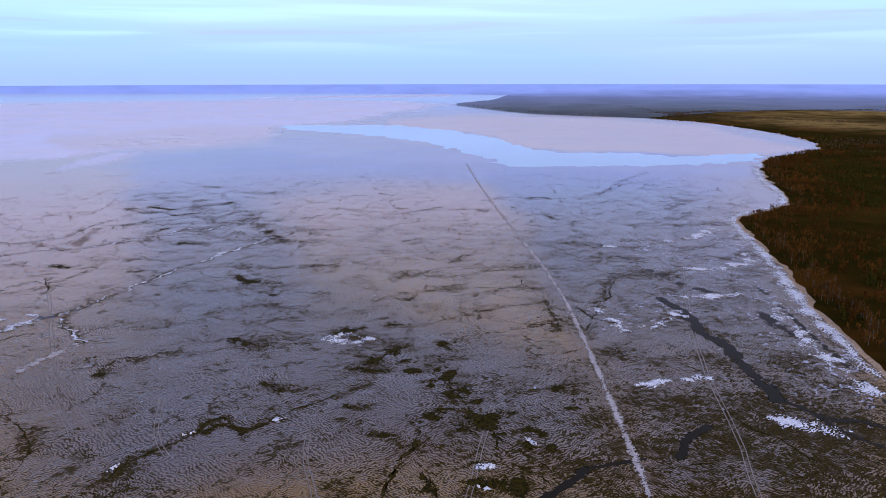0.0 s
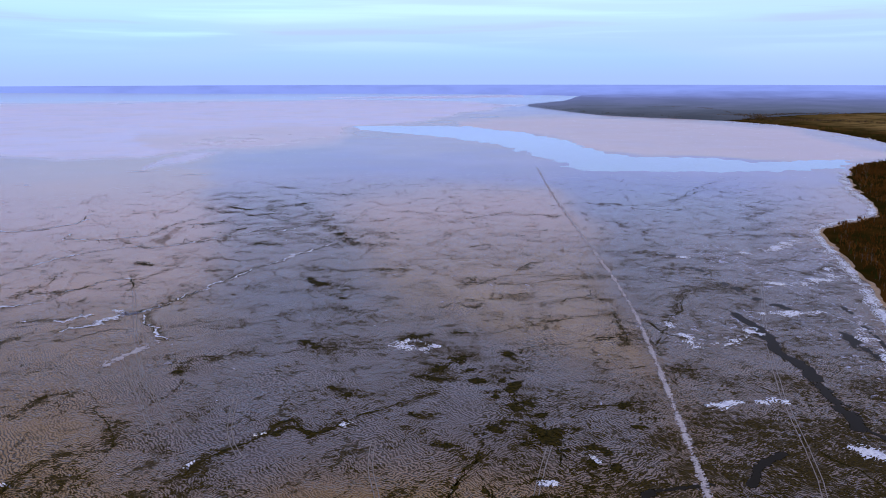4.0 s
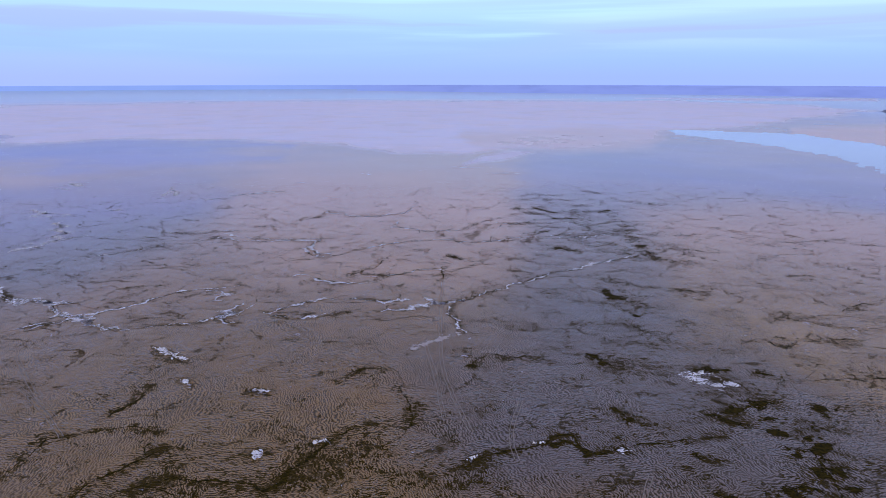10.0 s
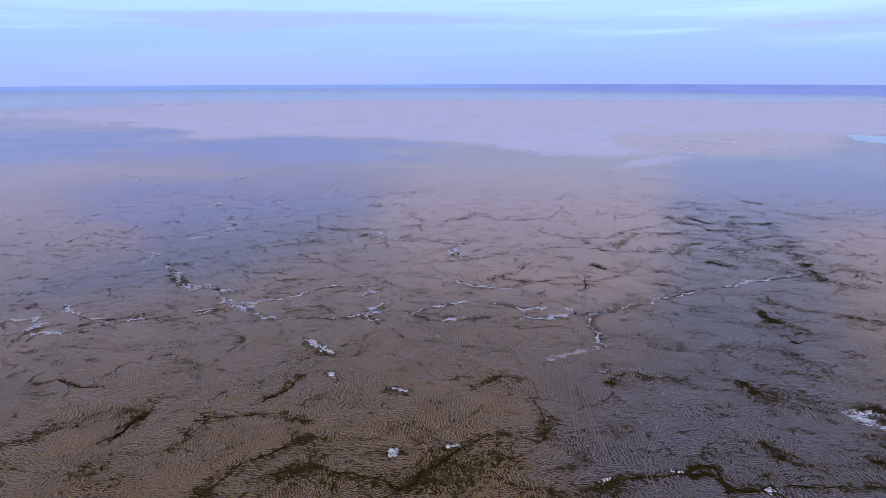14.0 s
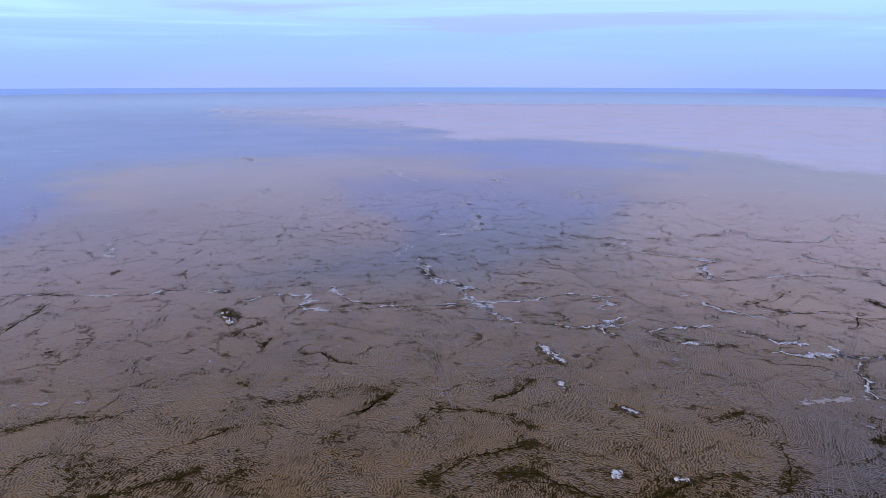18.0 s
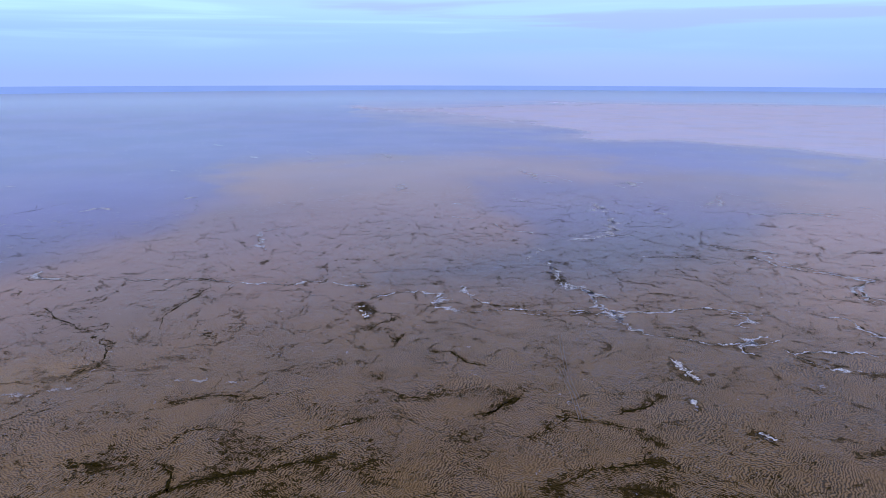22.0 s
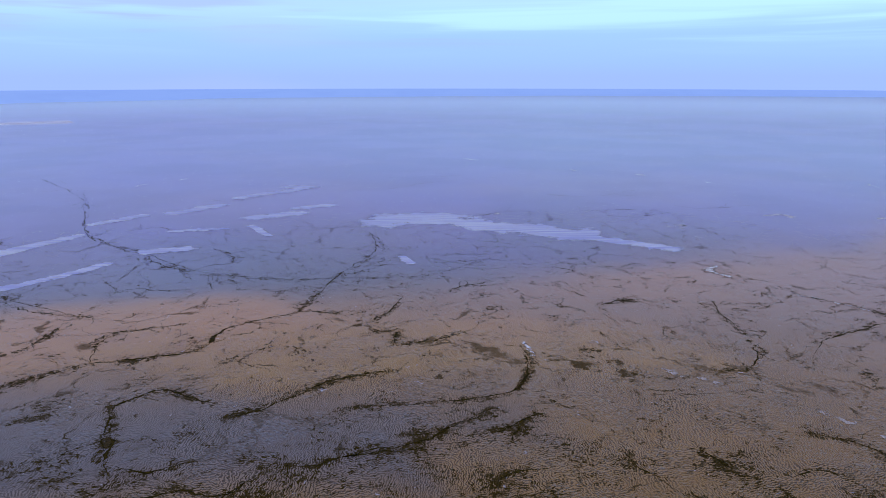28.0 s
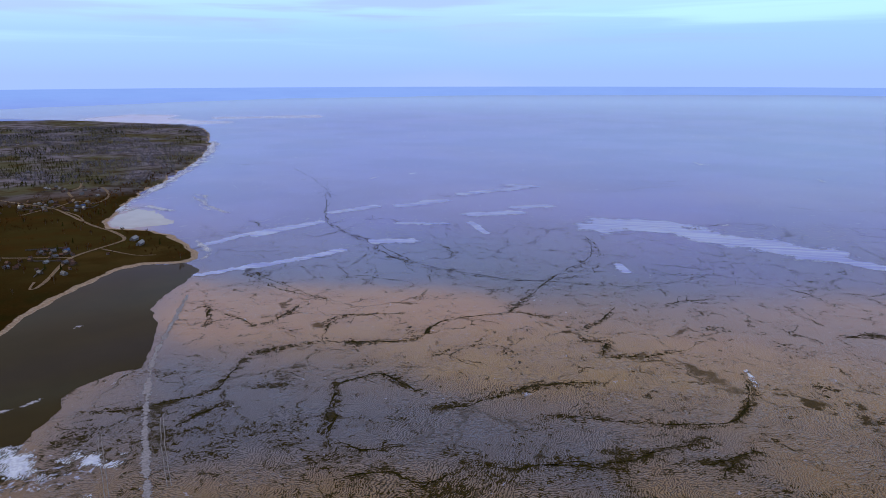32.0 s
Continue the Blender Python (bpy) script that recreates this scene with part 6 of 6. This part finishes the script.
def wood_stuff(name, x, y, hs, kinds, twig, label):
    """A far wood of many low trees in one mesh."""
    z = height_at(x, y)
    r = np.random.RandomState(len(x))
    C, T, M = [], [], []
    base = 0
    which = r.randint(0, len(kinds), len(x))
    for v, (co, tri, wood) in enumerate(kinds):
        m = np.where(which == v)[0]
        if not len(m):
            continue
        a = r.rand(len(m)) * 6.283
        s = hs[m]
        wx = r.uniform(.85, 1.3, len(m))
        px = x[m][:, None] + (co[None, :, 0] * np.cos(a)[:, None] - co[None, :, 1] * np.sin(a)[:, None]) * (s * wx)[:, None]
        py = y[m][:, None] + (co[None, :, 0] * np.sin(a)[:, None] + co[None, :, 1] * np.cos(a)[:, None]) * (s * wx)[:, None]
        pz = z[m][:, None] + co[None, :, 2] * s[:, None]
        X, Y, Z = bowl(px, py, pz)
        C.append(np.stack([X, Y, Z], -1).reshape(-1, 3))
        T.append((tri[None] + (np.arange(len(m)) * len(co))[:, None, None]).reshape(-1, 3) + base)
        M.append(np.tile(1 - wood, len(m)))
        base += len(m) * len(co)
    C, T, M = np.concatenate(C), np.concatenate(T), np.concatenate(M)
    me = bpy.data.meshes.new(name)
    me.vertices.add(len(C)), me.loops.add(T.size), me.polygons.add(len(T))
    me.vertices.foreach_set("co", C.astype(np.float32).ravel())
    me.loops.foreach_set("vertex_index", T.ravel().astype(np.int32))
    me.polygons.foreach_set("loop_start", np.arange(0, T.size, 3, dtype=np.int32))
    me.materials.append(twig), me.materials.append(twig)
    me.polygons.foreach_set("material_index", M.astype(np.int32))
    me.update(calc_edges=True)
    return tagged(new(name, me), label, "wood", kind="stuff")


LOW = [tree_arrays(k, "bare", 22) for k in range(5)]
LOWFIR = [tree_arrays(20 + k, "fir", 40) for k in range(3)]


def scatter(n, az, rr, seed, lo, hi, keep=None):
    """Places inland, spread over a sector."""
    r = np.random.RandomState(seed)
    a = np.radians(r.uniform(az[0], az[1], n))
    d = np.sqrt(r.uniform(rr[0] ** 2, rr[1] ** 2, n))
    x, y = -np.sin(a) * d, np.cos(a) * d
    s = shore_depth(x, y)
    m = (s > lo) & (s < hi)
    if keep is not None:
        m &= keep(x, y)
    return x[m], y[m]


def tall(x, y, lo, hi, seed):
    return np.random.RandomState(seed).uniform(lo, hi, len(x)) * (1 + fractal(x, y, 60, 3) * .6)


clump = lambda size, cut: (lambda x, y: fractal(x, y, size, 4) > cut)
x_, y_ = scatter(9500, (-37, -10), (330, 1650), 1, 7, 85, clump(40, -.16))
wood_stuff("far_wood", x_, y_, tall(x_, y_, 5, 9.5, 1), LOW, TWIG_R, "leafless rusty brown thicket behind the beach")
x_, y_ = scatter(22000, (-38, -14), (420, 1700), 2, 50, 900, clump(110, -.10))
wood_stuff("far_wood", x_, y_, tall(x_, y_, 3, 6, 2), LOWFIR, NEEDLE, "dark young conifer wood inland")
x_, y_ = scatter(9000, (-38, -14), (420, 1900), 3, 60, 1100, clump(150, .09))
wood_stuff("far_wood", x_, y_, tall(x_, y_, 3.5, 6, 3), LOW, TWIG_R, "leafless rusty brown scrub inland")
open_land = lambda x, y: (np.exp(-((x - 1050) / 480) ** 2 - ((y - 2150) / 400) ** 2) < .3) & (fractal(x, y, 160, 3) > -.02)
x_, y_ = scatter(9000, (-38, -3), (1650, 2950), 4, 10, 1600, open_land)
wood_stuff("far_wood", x_, y_, tall(x_, y_, 5, 9, 4), LOW, TWIG_D, "brown leafless wood beyond the headland")
x_, y_ = scatter(16000, (-38, -1), (1500, 3900), 15, 8, 70, clump(120, -.14))
wood_stuff("far_wood", x_, y_, tall(x_, y_, 6, 10, 15), LOWFIR, NEEDLE, "dark belt of conifers along the bay")
belt = lambda x, y: np.abs(fractal(x, y, 700, 2)) < .018
x_, y_ = scatter(60000, (-38, -5), (1900, 4100), 16, 90, 3000, belt)
wood_stuff("far_wood", x_[:3500], y_[:3500], tall(x_, y_, 6, 10, 16)[:3500], LOW, TWIG_D, "brown hedgerows between far fields")
village = lambda x, y: (np.exp(-((x + 130) / 150) ** 2 - ((y + 1170) / 200) ** 2) < .25)
x_, y_ = scatter(17000, (155, 184), (1250, 2980), 5, 8, 2500, lambda x, y: village(x, y) & (fractal(x, y, 140, 4) > -.03))
wood_stuff("far_wood", x_, y_, tall(x_, y_, 6, 9, 5), LOW, TWIG_G, "leafless birch wood behind the village, its grey tinted with haze")
x_, y_ = scatter(13000, (155, 184), (1250, 2980), 6, 25, 2500, lambda x, y: village(x, y) & (fractal(x + 300, y, 150, 4) > .05))
wood_stuff("far_wood", x_, y_, tall(x_, y_, 6, 9, 6), LOWFIR, NEEDLE, "dark conifer wood behind the village")
x_, y_ = scatter(5000, (155, 184), (640, 1300), 7, 10, 700, clump(60, .10))
wood_stuff("far_wood", x_, y_, tall(x_, y_, 2, 4.5, 7), LOW, TWIG_R, "low brown scrub on the headland")
x_, y_ = scatter(2600, (155, 184), (1000, 1750), 8, 5, 45, clump(50, -.1))
wood_stuff("far_wood", x_, y_, tall(x_, y_, 5, 9, 8), LOW, TWIG_R, "leafless brown thicket along the southern beach")

# single trees along the edges
TREES = []
for k in range(6):
    kind = "fir" if k == 5 else "bare"
    co, tri, wood = tree_arrays(50 + k, kind, 130 if kind == "bare" else 110)
    hgt = (8, 9.5, 7, 10.5, 8.5, 9)[k]
    names = ("bare_tree", "leafless rusty brown tree at the edge of the thicket") if kind == "bare" else ("fir_tree", "dark green fir tree at the edge of the wood")
    top = new(names[0])
    tagged(top, names[1], "tree", "trees")
    for nm, sel, mt in (("trunk", wood == 1, BARK), ("crown", wood == 0, (TWIG_R, TWIG_R, TWIG_D, TWIG_R, TWIG_R, NEEDLE)[k])):
        t = tri[sel]
        used, idx = np.unique(t, return_inverse=True)
        ob = new(nm, mesh_of(nm, co[used] * hgt, idx.reshape(-1, 3), [mt]))
        ob.parent = top
    TREES.append(top)
spots = [(x, y) for az_, rr_, n_, sd_, lo_, hi_ in (((-36, -18), (330, 780), 900, 11, 8, 26), ((-34, -20), (780, 1450), 700, 12, 8, 30), ((158, 182), (640, 1250), 900, 13, 9, 200), ((158, 178), (1000, 1500), 500, 14, 8, 30)) for x, y in list(zip(*scatter(n_, az_, rr_, sd_, lo_, hi_)))[:90]]
for i, (x, y) in enumerate(spots):
    k = i if i < 6 else rng.choice((0, 1, 2, 3, 4, 0, 1, 5))
    s = rng.uniform(.7, 1.15)
    m = pose(x, y, float(height_at(x, y)[0]), 0, 0, rng.uniform(0, 360)) @ Matrix.Diagonal((s, s, s, 1))
    if i < 6:
        TREES[i].matrix_basis = m
    else:
        copy_thing(TREES[k], pose(x, y, float(height_at(x, y)[0]), 0, 0, rng.uniform(0, 360)))
